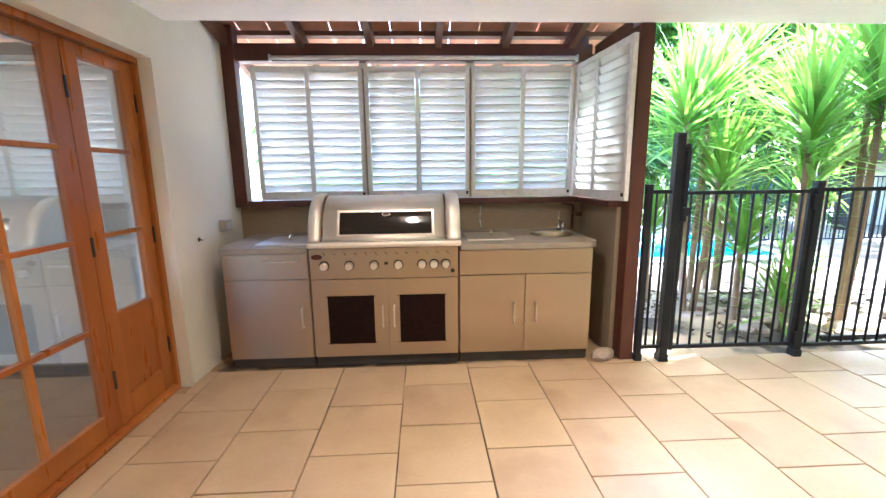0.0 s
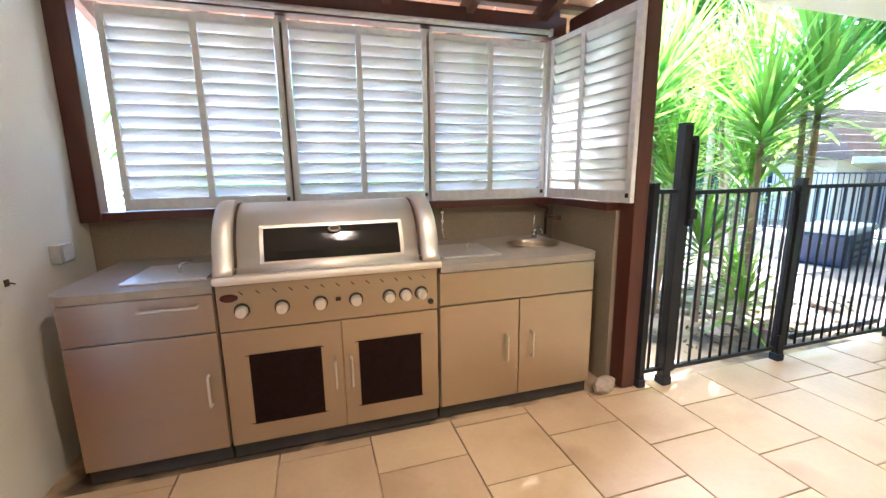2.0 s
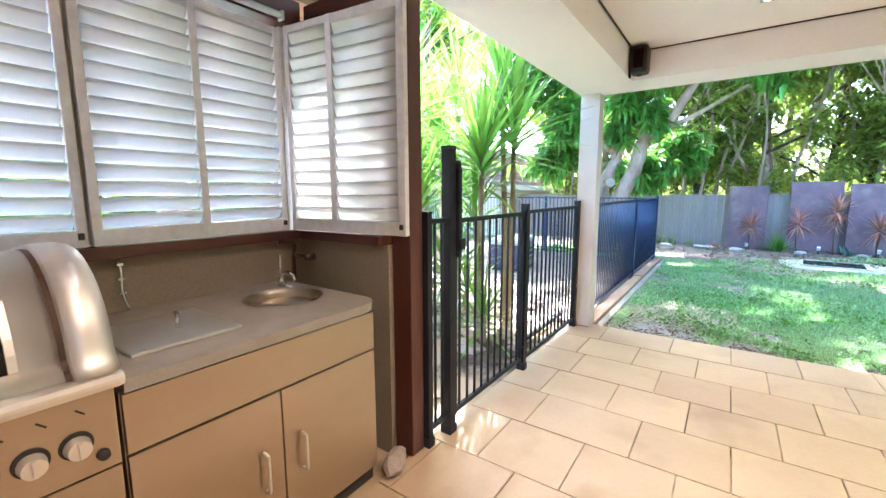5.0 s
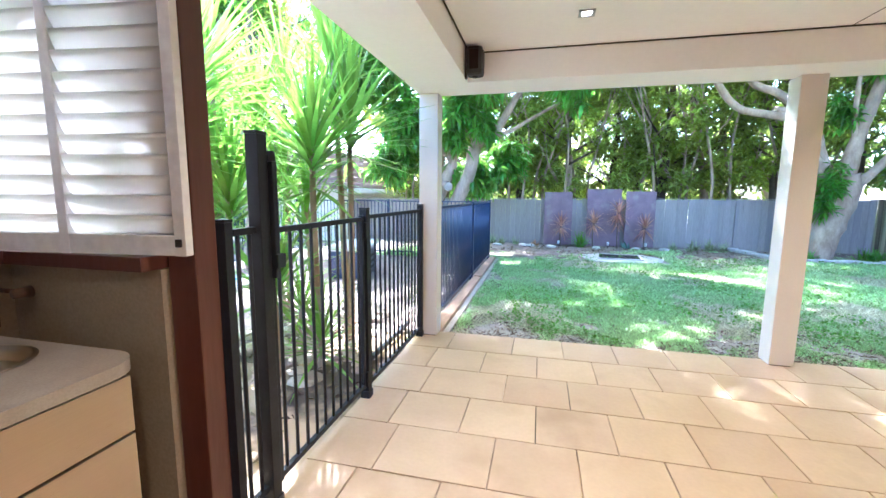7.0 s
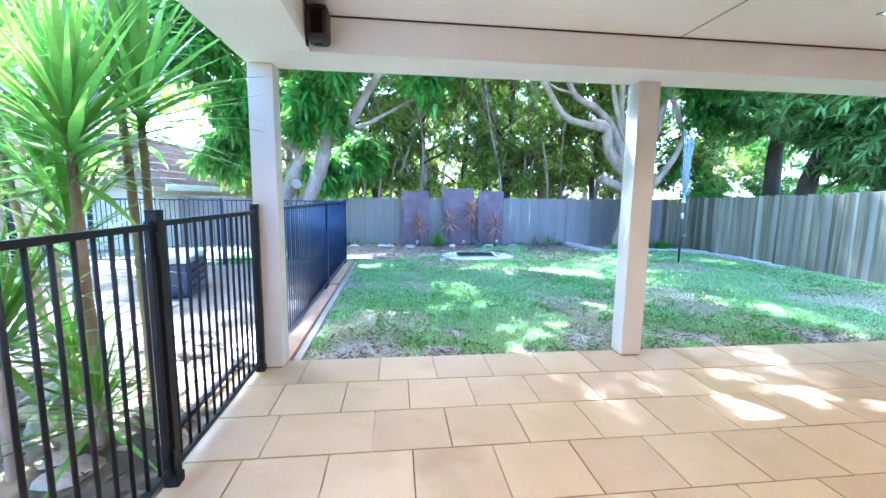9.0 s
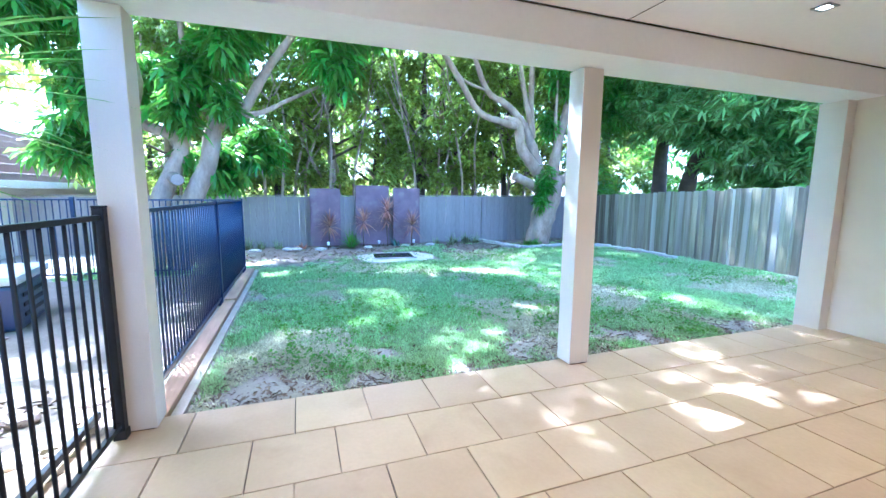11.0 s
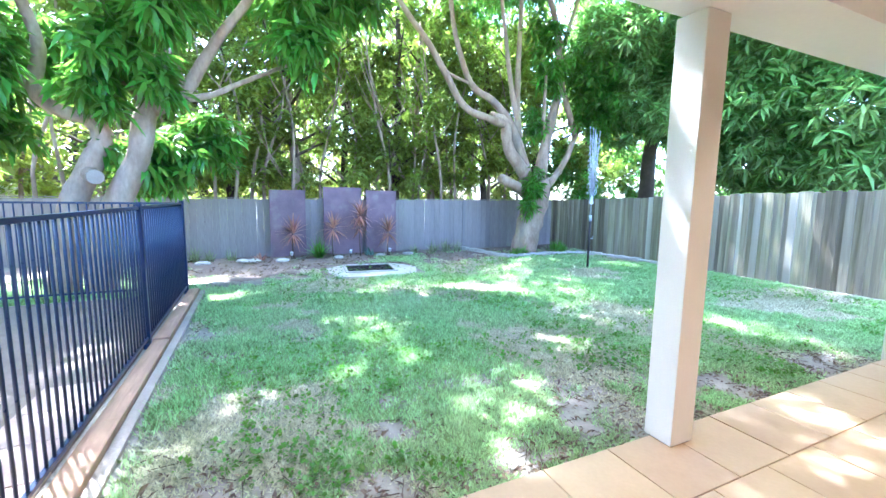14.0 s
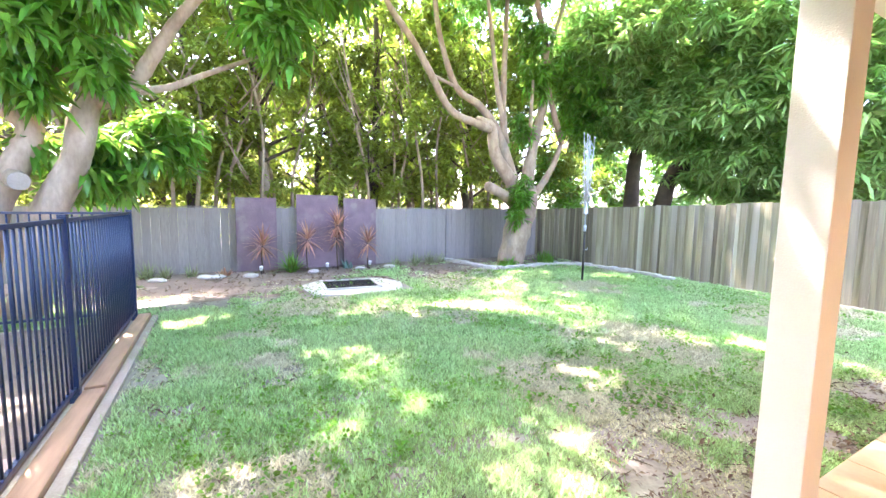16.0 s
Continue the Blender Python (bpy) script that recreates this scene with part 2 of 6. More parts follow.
# ---- mesh helpers ----
def part(name, bm, material, parent=None, label="", smooth=False):
    """One mesh object from a bmesh (or a mesh), under a parent."""
    if isinstance(bm, bmesh.types.BMesh):
        bmesh.ops.recalc_face_normals(bm, faces=bm.faces)
        me = bpy.data.meshes.new(name)
        bm.to_mesh(me)
        bm.free()
    else:
        me = bm
    if not me.materials:
        me.materials.append(material)
    if smooth:
        me.polygons.foreach_set("use_smooth", [True] * len(me.polygons))
    ob = new(name, me)
    if parent:
        ob.parent = parent
    if label:
        ob["label"] = label
    return ob


def thing(name, label, category, group="", at=(0, 0, 0), rz=0.0, kind=""):
    e = new(name)
    e.empty_display_size = 0.1
    e.matrix_basis = pose(*at, 0, 0, rz)
    return tagged(e, label, category, group, kind)


def put_box(bm, x0, x1, y0, y1, z0, z1, bev=0.0, m=None):
    vs = bmesh.ops.create_cube(bm, size=1.0)["verts"]
    for v in vs:
        v.co = Vector((x0 if v.co.x < 0 else x1, y0 if v.co.y < 0 else y1, z0 if v.co.z < 0 else z1))
    if bev:
        es = list({e for v in vs for e in v.link_edges})
        vs = bmesh.ops.bevel(bm, geom=es, offset=bev, segments=2, affect="EDGES", profile=0.6)["verts"]
    if m:
        bmesh.ops.transform(bm, matrix=m, verts=vs)
    return vs


def box(x0, x1, y0, y1, z0, z1, bev=0.0, m=None):
    bm = bmesh.new()
    put_box(bm, x0, x1, y0, y1, z0, z1, bev, m)
    return bm


def put_rod(bm, a, b, r0, r1=None, n=10, cap=True):
    a, b = Vector(a), Vector(b)
    d = b - a
    vs = bmesh.ops.create_cone(bm, cap_ends=cap, segments=n, radius1=r0, radius2=r0 if r1 is None else r1, depth=d.length)["verts"]
    bmesh.ops.transform(bm, matrix=Matrix.Translation((a + b) / 2) @ d.to_track_quat("Z", "Y").to_matrix().to_4x4(), verts=vs)
    return vs


def rod(a, b, r0, r1=None, n=12):
    bm = bmesh.new()
    put_rod(bm, a, b, r0, r1, n)
    return bm


def put_tube(bm, pts, radii, n=8, wob=0.0, rnd=None):
    """A tapering tube through points."""
    pts = [Vector(p) for p in pts]
    rings = []
    up = Vector((0.3, 0.9, 0.2)).normalized()
    for i, p in enumerate(pts):
        d = (pts[min(i + 1, len(pts) - 1)] - pts[max(i - 1, 0)]).normalized()
        u = d.cross(up).normalized()
        w = d.cross(u).normalized()
        ring = []
        for k in range(n):
            a = 2 * math.pi * k / n
            r = radii[i] * (1 + (rnd.uniform(-wob, wob) if rnd else 0))
            ring.append(bm.verts.new(p + u * (r * math.cos(a)) + w * (r * math.sin(a))))
        rings.append(ring)
    for a, b in zip(rings, rings[1:]):
        for k in range(n):
            bm.faces.new((a[k], a[(k + 1) % n], b[(k + 1) % n], b[k]))
    bm.faces.new(rings[0][::-1])
    bm.faces.new(rings[-1])


def bend(pts, steps=5):
    """Points of a smooth curve through the given ones."""
    pts = [Vector(p) for p in pts]
    out = []
    for i in range(len(pts) - 1):
        p0, p1, p2, p3 = pts[max(i - 1, 0)], pts[i], pts[i + 1], pts[min(i + 2, len(pts) - 1)]
        for s in range(steps):
            t = s / steps
            out.append(0.5 * (2 * p1 + (p2 - p0) * t + (2 * p0 - 5 * p1 + 4 * p2 - p3) * t * t + (3 * p1 - p0 - 3 * p2 + p3) * t ** 3))
    return out + [pts[-1]]


def prism(profile, x0, x1):
    """A profile of (y, z) drawn out along x."""
    bm = bmesh.new()
    a = [bm.verts.new((x0, y, z)) for y, z in profile]
    b = [bm.verts.new((x1, y, z)) for y, z in profile]
    n = len(profile)
    for i in range(n):
        bm.faces.new((a[i], a[(i + 1) % n], b[(i + 1) % n], b[i]))
    bm.faces.new(a[::-1])
    bm.faces.new(b)
    return bm


def structure(name, bm, material, label, category=""):
    return tagged(part(name, bm, material), label, category or name.split("_")[0], kind="structure")


LAWN_Z = -0.06

# ---- the house, patio and roof ----
floor = structure("floor", box(-1.75, 4.235, -3.3, 3.7, -0.3, -0.012), GROUT, "patio slab paved with honey sandstone tiles", "floor")

# house wall with its French doors: reveal from y = 0.06 to 2.685
WALL_X, REVEAL = -1.4, (0.02, 2.685)
structure("wall_house_north", box(-1.66, WALL_X, REVEAL[1], 3.72, -0.3, 2.7), RENDER_WALL, "cream rendered house wall beside the door reveal", "wall")
structure("wall_house_south", box(-1.66, WALL_X, -3.3, REVEAL[0], -0.3, 2.7), RENDER_WALL, "cream rendered house wall", "wall")
structure("wall_house_lintel", box(-1.66, WALL_X, REVEAL[0], REVEAL[1], 2.003, 2.7), RENDER_WALL, "cream rendered wall over the French doors", "wall")
structure("wall_end", box(-1.4, 4.1, -3.42, -3.2, -0.3, 2.7), RENDER_WALL, "cream rendered end wall of the patio", "wall")

# ceiling, with a lower beam box round its open sides
bm = bmesh.new()
put_box(bm, -1.4, 3.83, -3.2, 2.345, 2.485, 2.6)
structure("ceiling", bm, CEIL, "off-white flat patio ceiling with sheet joints", "ceiling")
bm = bmesh.new()
put_box(bm, 3.83, 4.235, -3.42, 2.85, 2.257, 2.75)
structure("beam_garden", bm, CEIL, "off-white boxed beam over the garden columns", "beam")
bm = bmesh.new()
put_box(bm, -1.4, 3.826, 2.349, 2.85, 2.257, 2.75)
structure("beam_pool", bm, CEIL, "off-white boxed beam along the pool side", "beam")
bm = bmesh.new()
put_box(bm, -1.39, 3.82, 2.335, 2.343, 2.476, 2.484)
put_box(bm, 3.82, 3.828, -3.2, 2.34, 2.476, 2.484)
put_box(bm, -1.39, 3.82, -0.232, -0.226, 2.4825, 2.4845)
put_box(bm, 1.3, 1.306, -3.2, 2.33, 2.4825, 2.4845)
structure("trim_joint", bm, DARK, "dark shadow gap along the ceiling edge", "trim")
structure("roof", box(-2.2, 4.4, -3.6, 2.9, 2.76, 2.86), ROOFTILE, "flat patio roof above the ceiling", "roof")


def column(y, label):
    c = thing("column", label, "column", "patio columns", (4.17, y, 0))
    part("shaft", box(-0.075, 0.092, -0.092, 0.084, 0.006, 2.254, 0.006), COLUMN_PAINT, c)
    part("foot_joint", box(-0.068, 0.07, -0.074, 0.074, -0.001, 0.006), DARK, c)
    return c


column(2.757, "square pale rendered column beside the pool fence")
column(-0.195, "square pale rendered column on the patio edge")
bm = bmesh.new()
put_box(bm, 4.03, 4.262, -3.198, -3.066, -0.05, 2.254, 0.006)
structure("pier", bm, COLUMN_PAINT, "pale rendered pier at the end wall", "pier")
pp = thing("downpipe", "slim white painted downpipe beside the column", "downpipe", "", (4.3, 2.86, 0))
part("pipe", rod((0, 0, -0.05), (0, 0, 2.25), 0.028), WHITE, pp, smooth=True)
part("bracket", box(-0.04, 0.034, -0.036, 0.02, 1.8, 1.83, 0.003), WHITE, pp)

# cooking nook: rendered dado walls, timber frame
structure("wall_nook_back", box(-1.4, 1.575, 3.63, 3.72, -0.3, 1.09), GREY_WALL, "taupe rendered low wall behind the outdoor kitchen", "wall")
bm = box(1.485, 1.575, 2.948, 3.628, -0.3, 1.09)
structure("wall_nook_side", bm, GREY_WALL, "taupe rendered low wall at the end of the outdoor kitchen", "wall")

nook = thing("timber_frame", "dark red-brown stained timber frame round the cooking nook", "timber frame", "", (0, 0, 0))
part("post", box(1.512, 1.607, 2.832, 2.945, 0.004, 2.255, 0.006), BROWN, nook)
part("post", box(-1.398, -1.30, 3.54, 3.64, 1.09, 2.47, 0.006), BROWN, nook)
part("post", box(1.40, 1.50, 3.64, 3.74, 1.09, 2.47, 0.006), BROWN, nook)
part("sill", box(-1.395, 1.50, 3.55, 3.73, 1.092, 1.14, 0.004), BROWN, nook)
part("sill", box(1.42, 1.56, 2.95, 3.545, 1.092, 1.14, 0.004), BROWN, nook)
part("top_plate", box(-1.298, 1.50, 3.56, 3.66, 2.215, 2.345, 0.006), BROWN, nook)
part("top_plate", box(1.515, 1.57, 2.948, 3.555, 2.2, 2.33, 0.006), BROWN, nook)


def piece(name, me, parent, loc, rz=0.0, rx=0.0, ry=0.0, s=(1, 1, 1), label=""):
    """A part that shares its mesh with others alike."""
    ob = new(name, me)
    ob.parent = parent
    ob.matrix_basis = pose(*loc, rx, ry, rz) @ Matrix.Diagonal((*s, 1))
    if label:
        ob["label"] = label
    return ob


def mesh_of(name, bm, material, smooth=False):
    bmesh.ops.recalc_face_normals(bm, faces=bm.faces)
    me = bpy.data.meshes.new(name)
    bm.to_mesh(me)
    bm.free()
    me.materials.append(material)
    if smooth:
        me.polygons.foreach_set("use_smooth", [True] * len(me.polygons))
    return me


# ---- nook roof: rafters, battens and tiles ----
def roof_z(y):
    return 2.74 - (y - 2.7) * 0.27


roof = thing("nook_roof", "lean-to roof of brown rafters, battens and terracotta tiles", "roof", "", (0, 0, 0))
slope = math.degrees(math.atan(0.27))
for x in (-1.36, -0.79, -0.26, 0.27, 0.80, 1.33):
    bm = box(-0.025, 0.025, 0, 1.75, -0.12, 0, 0.003)
    piece("rafter", mesh_of("rafter", bm, RAFTER), roof, (x, 2.62, roof_z(2.62) - 0.075), 0, -slope, 0)
batten = mesh_of("batten", box(-1.45, 1.75, -0.025, 0.025, -0.02, 0.02, 0.003), RAFTER)
for k in range(6):
    y = 2.72 + 0.31 * k
    piece("batten", batten, roof, (0, y, roof_z(y) - 0.052), 0, -slope, 0)
rng = random.Random(5)
bm = bmesh.new()
for c in range(14):
    put_box(bm, -0.115, 0.115, 0, 0.36, 0, 0.014, 0.002, Matrix.Translation((-1.4 + 0.235 * c, 0, rng.uniform(0, 0.004))))
course = mesh_of("tile_course", bm, TERRA)
for k in range(5):
    y = 2.62 + 0.31 * k
    piece("tile_course", course, roof, (0, y, roof_z(y) - 0.02), 0, -slope + 1.5, 0)

# ---- shutters ----
rng = random.Random(3)
LOUVRE_TILT = -55


def shutter(width, height, stiles, label, at, rz, tilt=LOUVRE_TILT):
    """A louvred shutter in a frame: it stands on z = 0 with its face to -y; stiles: where uprights stand, from 0 to width."""
    s = thing("louvred_shutter", label, "shutter", "white shutters round the cooking nook", at, rz)
    for a, b in stiles:
        part("stile", box(a, b, -0.016, 0.016, 0, height, 0.003), WHITE, s)
    part("top_rail", box(0.001, width - 0.001, -0.014, 0.014, height - 0.045, height - 0.001, 0.003), WHITE, s)
    part("bottom_rail", box(0.001, width - 0.001, -0.014, 0.014, 0.001, 0.065, 0.003), WHITE, s)
    for (a0, a1), (b0, b1) in zip(stiles, stiles[1:]):
        w = b0 - a1 - 0.004
        bm = bmesh.new()
        prof = [(-0.036, 0.0), (-0.02, 0.0045), (0.0, 0.006), (0.02, 0.0045), (0.036, 0.0), (0.02, -0.004), (0.0, -0.005), (-0.02, -0.004)]
        me = mesh_of("louvre", prism(prof, -w / 2, w / 2), LOUVRE, True)
        n = int((height - 0.12) / 0.0605)
        for i in range(n):
            z = 0.095 + (height - 0.165) * i / (n - 1)
            piece("louvre", me, s, ((a1 + b0) / 2, 0, z), 0, tilt + rng.uniform(-3.5, 3.5), rng.uniform(-0.4, 0.4))
    part("latch", box(width - 0.03, width - 0.012, -0.026, -0.016, 0.03, 0.055, 0.002), DARK, s)
    return s


W = 0.86
st = lambda w: [(0, 0.032), (w / 2 - 0.016, w / 2 + 0.016), (w - 0.032, w)]
shutter(W, 1.04, st(W), "white louvred bi-fold shutter, closed, on the timber sill", (-1.2, 3.59, 1.143), 0)
shutter(0.84, 1.04, st(0.84), "white louvred bi-fold shutter, closed, behind the barbecue", (-0.325, 3.59, 1.143), 0)
shutter(0.84, 1.04, st(0.84), "white louvred bi-fold shutter, closed, behind the sink", (0.53, 3.59, 1.143), 0)
shutter(0.745, 1.05, [(0, 0.03), (0.29, 0.325), (0.705, 0.745)], "white louvred shutter at the side of the cooking nook", (1.402, 3.56, 1.143), -84, -67)
for x, lab in ((-0.3325, "behind the barbecue"), (0.5225, "beside the sink")):
    post = thing("shutter_mullion", "slim white mullion between closed shutters " + lab, "mullion", "shutter mullions", (x, 3.625, 1.142))
    part("bar", box(-0.03, 0.03, -0.017, 0.02, 0, 1.07, 0.003), WHITE, post)
    part("seal", box(-0.004, 0.004, -0.03, -0.0175, 0.01, 1.03), PALING, post, "weathered brown seal strip")
corner = thing("shutter_mullion", "slim white corner stile where two shutters meet", "mullion", "shutter mullions", (1.39, 3.6, 1.142))
part("bar", box(-0.018, 0.03, -0.03, 0.03, 0, 1.05, 0.003), WHITE, corner)
rl = thing("roller_blind", "slim white rolled-up blind under the timber plate", "blind", "", (0, 0, 0))
part("roll", rod((-1.02, 3.535, 2.232), (1.36, 3.535, 2.232), 0.016), WHITE, rl, smooth=True)
part("bracket", box(-1.035, -1.022, 3.52, 3.56, 2.21, 2.255, 0.002), WHITE, rl)
part("bracket", box(1.362, 1.375, 3.52, 3.56, 2.21, 2.255, 0.002), WHITE, rl)

# ---- outdoor kitchen: cabinets, barbecue, benchtops ----
FY = 2.89


def handle(parent, a, b, out=0.028, r=0.0065):
    a, b = Vector(a), Vector(b)
    d = (b - a).normalized()
    o = Vector((0, -out, 0))
    bm = bmesh.new()
    put_tube(bm, bend([a, a + o * 0.8 + d * 0.004, a + o + d * 0.018, b + o - d * 0.018, b + o * 0.8 - d * 0.004, b], 5), [r] * 26, 8)
    return part("handle", bm, SATIN, parent, "bright chrome bow handle", True)


def panel(x0, x1, z0, z1, t=0.018):
    return box(x0, x1, FY - t, FY - 0.001, z0, z1, 0.003)


cab = thing("cabinet", "stainless steel cabinet with one drawer over one door", "cabinet", "outdoor kitchen units", (0, 0, 0))
part("body", box(-1.228, -0.662, FY, 3.5, 0.075, 0.822, 0.002), STEEL, cab)
part("plinth", box(-1.226, -0.664, FY + 0.012, 3.48, 0.0, 0.073), KICK, cab, "black plinth")
d = part("drawer", panel(-1.226, -0.664, 0.648, 0.82), STEEL, cab)
handle(d, (-0.94, FY - 0.018, 0.775), (-0.72, FY - 0.018, 0.775))
d = part("door", panel(-1.226, -0.664, 0.078, 0.641), STEEL, cab)
handle(d, (-0.715, FY - 0.018, 0.305), (-0.715, FY - 0.018, 0.45))

cab = thing("cabinet", "stainless steel sink cabinet with two doors under a fixed panel", "cabinet", "outdoor kitchen units", (0, 0, 0))
part("body", box(0.367, 1.298, FY, 3.5, 0.075, 0.822, 0.002), STEEL, cab)
part("plinth", box(0.369, 1.296, FY + 0.012, 3.48, 0.0, 0.073), KICK, cab, "black plinth")
part("panel", panel(0.369, 1.296, 0.65, 0.82), STEEL, cab)
d = part("door", panel(0.369, 0.822, 0.078, 0.643), STEEL, cab)
handle(d, (0.745, FY - 0.018, 0.30), (0.745, FY - 0.018, 0.445))
d = part("door", panel(0.827, 1.296, 0.078, 0.643), STEEL, cab)
handle(d, (0.9, FY - 0.018, 0.30), (0.9, FY - 0.018, 0.445))

bbq = thing("barbecue", "six-burner stainless steel barbecue with a roll hood, closed", "barbecue", "outdoor kitchen units", (0, 0, 0))
BX0, BX1 = -0.652, 0.357
part("body", box(BX0, BX1, FY, 3.5, 0.075, 0.855, 0.002), STEEL, bbq)
part("plinth", box(BX0 + 0.002, BX1 - 0.002, FY + 0.01, 3.48, 0.0, 0.073), KICK, bbq, "black plinth")
cp = part("control_panel", panel(BX0 + 0.002, BX1 - 0.002, 0.642, 0.852, 0.022), STEEL, bbq)
for x in (-0.552, -0.384, -0.216, -0.052, 0.108, 0.19, 0.27):
    bm = bmesh.new()
    put_rod(bm, (x, FY - 0.0225, 0.735), (x, FY - 0.027, 0.735), 0.034, 0.033, 24)
    k = part("knob", bm, DARK, cp, "round knob on a dark dial ring")
    bm = bmesh.new()
    put_rod(bm, (x, FY - 0.0275, 0.732), (x, FY - 0.056, 0.732), 0.027, 0.023, 24)
    put_box(bm, x - 0.004, x + 0.004, FY - 0.064, FY - 0.0565, 0.716, 0.754, 0.0015)
    part("grip", bm, STEEL_HOOD, k, "satin steel grip")
for i in range(13):
    x = -0.55 + 0.0695 * i
    part("burner_mark", box(-0.0022, 0.0022, -0.001, 0, -0.012, 0.012, 0, pose(x, FY - 0.0225, 0.815, 0, -45, 0)), DARK, cp)
part("warning_mark", prism([(-0.0005, 0.0), (0.0005, 0.0), (0.0005, 0.02), (-0.0005, 0.02)], -0.012, 0.012), DARK, cp).matrix_basis = pose(-0.135, FY - 0.0225, 0.735)
bm = bmesh.new()
put_rod(bm, (0.318, FY - 0.022, 0.685), (0.318, FY - 0.034, 0.685), 0.015, 0.013, 16)
part("igniter_button", bm, DARK, cp, "black igniter button", True)
bm = bmesh.new()
vs = put_rod(bm, (0, FY - 0.0225, 0), (0, FY - 0.027, 0), 0.03, 0.028, 24)
for v in vs:
    v.co = Vector((-0.6 + v.co.x * 1.25, v.co.y, 0.795 + v.co.z * 0.62))
part("badge", bm, mat("maroon_badge", (0.06, 0.008, 0.006), (0.04, 0.006, 0.005), 0.3), cp, "oval maroon badge")
for x0, x1, w0, w1, hx in ((BX0 + 0.002, -0.131, -0.545, -0.228, -0.168), (-0.127, BX1 - 0.002, -0.052, 0.264, -0.09)):
    d = part("door", panel(x0, x1, 0.078, 0.636), STEEL, bbq)
    bm = box(w0, w1, FY - 0.021, FY - 0.0185, 0.172, 0.52, 0.001)
    bmesh.ops.bevel(bm, geom=[e for e in bm.edges if abs((e.verts[0].co - e.verts[1].co).y) > 0.0005 and abs((e.verts[0].co - e.verts[1].co).x) < 1e-4], offset=0.02, segments=3, affect="EDGES")
    part("vent_screen", bm, MESH, d, "dark perforated vent screen")
    handle(d, (hx, FY - 0.018, 0.295), (hx, FY - 0.018, 0.445))

# hood: rolled front between two rounded cheeks
HX0, HX1 = -0.57, 0.28


def hood_profile(k=1.0, dz=0.0):
    pts = [(FY - 0.02, 0.90), (FY + 0.004, 0.925)]
    for i in range(13):
        a = math.radians(8 + 92 * i / 12)
        pts.append((FY + 0.29 - 0.275 * math.cos(a) * k, 0.90 + 0.292 * math.sin(a) * k + dz))
    return pts + [(3.46, 1.15), (3.48, 0.9)]


bm = prism(hood_profile(), HX0, HX1)
for f in bm.faces:
    f.smooth = len(f.verts) == 4
hood = part("hood", bm, STEEL_HOOD, bbq, "polished steel roll hood")
for xi, xo in ((HX0 - 0.001, BX0 - 0.006), (HX1 + 0.001, BX1 + 0.02)):
    bm = bmesh.new()
    rings = []
    for s_, inset in ((0.0, 0.0), (0.55, 0.0), (0.8, 0.006), (0.93, 0.016), (1.0, 0.032)):
        ring = []
        for y, z in hood_profile():
            front = y < 3.3
            y, z = y - (0.03 if front else 0), z + (0.018 if z > 0.93 else 0)
            k = 1 - inset / 0.3
            ring.append(bm.verts.new((xi + (xo - xi) * s_, 3.2 + (y - 3.2) * k, 0.895 + (z - 0.895) * k)))
        rings.append(ring)
    m_ = len(rings[0])
    for a, b in zip(rings, rings[1:]):
        for q in range(m_):
            bm.faces.new((a[q], a[(q + 1) % m_], b[(q + 1) % m_], b[q])).smooth = True
    bm.faces.new(rings[0][::-1])
    bm.faces.new(rings[-1])
    part("cheek", bm, STEEL_HOOD, bbq)
bm = bmesh.new()
put_box(bm, BX0 - 0.006, BX1 + 0.02, FY - 0.052, FY + 0.03, 0.857, 0.897, 0.016)
part("front_rail", bm, STEEL_HOOD, bbq)
# window set along the hood's curve
hp = hood_profile(1.014)
win = [p for p in hp[2:-2] if 0.935 < p[1] < 1.09]
inner = [(y + 0.008, z - 0.004) for y, z in win]
part("hood_window", prism(win + inner[::-1], -0.445, 0.18), OVEN_GLASS, hood, "smoked glass window")
frame_out = [(y - 0.003, z + 0.002) for y, z in win]
for x0, x1 in ((-0.462, -0.446), (0.181, 0.197)):
    part("window_trim", prism(frame_out + inner[::-1], x0, x1), STEEL_HOOD, hood)
for edge, up in ((win[0], -0.014), (win[-1], 0.014)):
    y, z = edge
    part("window_trim", prism([(y - 0.003, z), (y - 0.003 + abs(up) * 0.4 * (1 if up > 0 else 0), z + up), (y + 0.012, z + up), (y + 0.012, z)], -0.462, 0.197), STEEL_HOOD, hood)
# dark bands on the hood's ends paint the shade beside the cheeks
for x0, x1 in ((HX0 - 0.0005, HX0 + 0.012), (HX1 - 0.012, HX1 + 0.0005)):
    part("side_recess", prism(hood_profile(1.006), x0, x1), PIPE, hood, "dark strip drawn as the shade beside the cheek")
mid = win[len(win) // 2 + 1]
bm = bmesh.new()
vs = put_rod(bm, (0, 0, 0), (0, 0, 0.006), 0.032, 0.028, 28)
for v in vs:
    v.co = Vector((v.co.x, v.co.y * 0.55, v.co.z))
bmesh.ops.transform(bm, matrix=pose(-0.13, mid[0] - 0.006, mid[1] + 0.02, 48), verts=bm.verts)
badge = part("hood_badge", bm, CHROME, hood, "oval chrome badge", False)
bm = bmesh.new()
vs = put_rod(bm, (0, 0, 0.0062), (0, 0, 0.0075), 0.023, 0.022, 24)
for v in vs:
    v.co = Vector((v.co.x, v.co.y * 0.5, v.co.z))
bmesh.ops.transform(bm, matrix=pose(-0.13, mid[0] - 0.006, mid[1] + 0.02, 48), verts=bm.verts)
part("badge_field", bm, PIPE, badge, "brownish oval field")
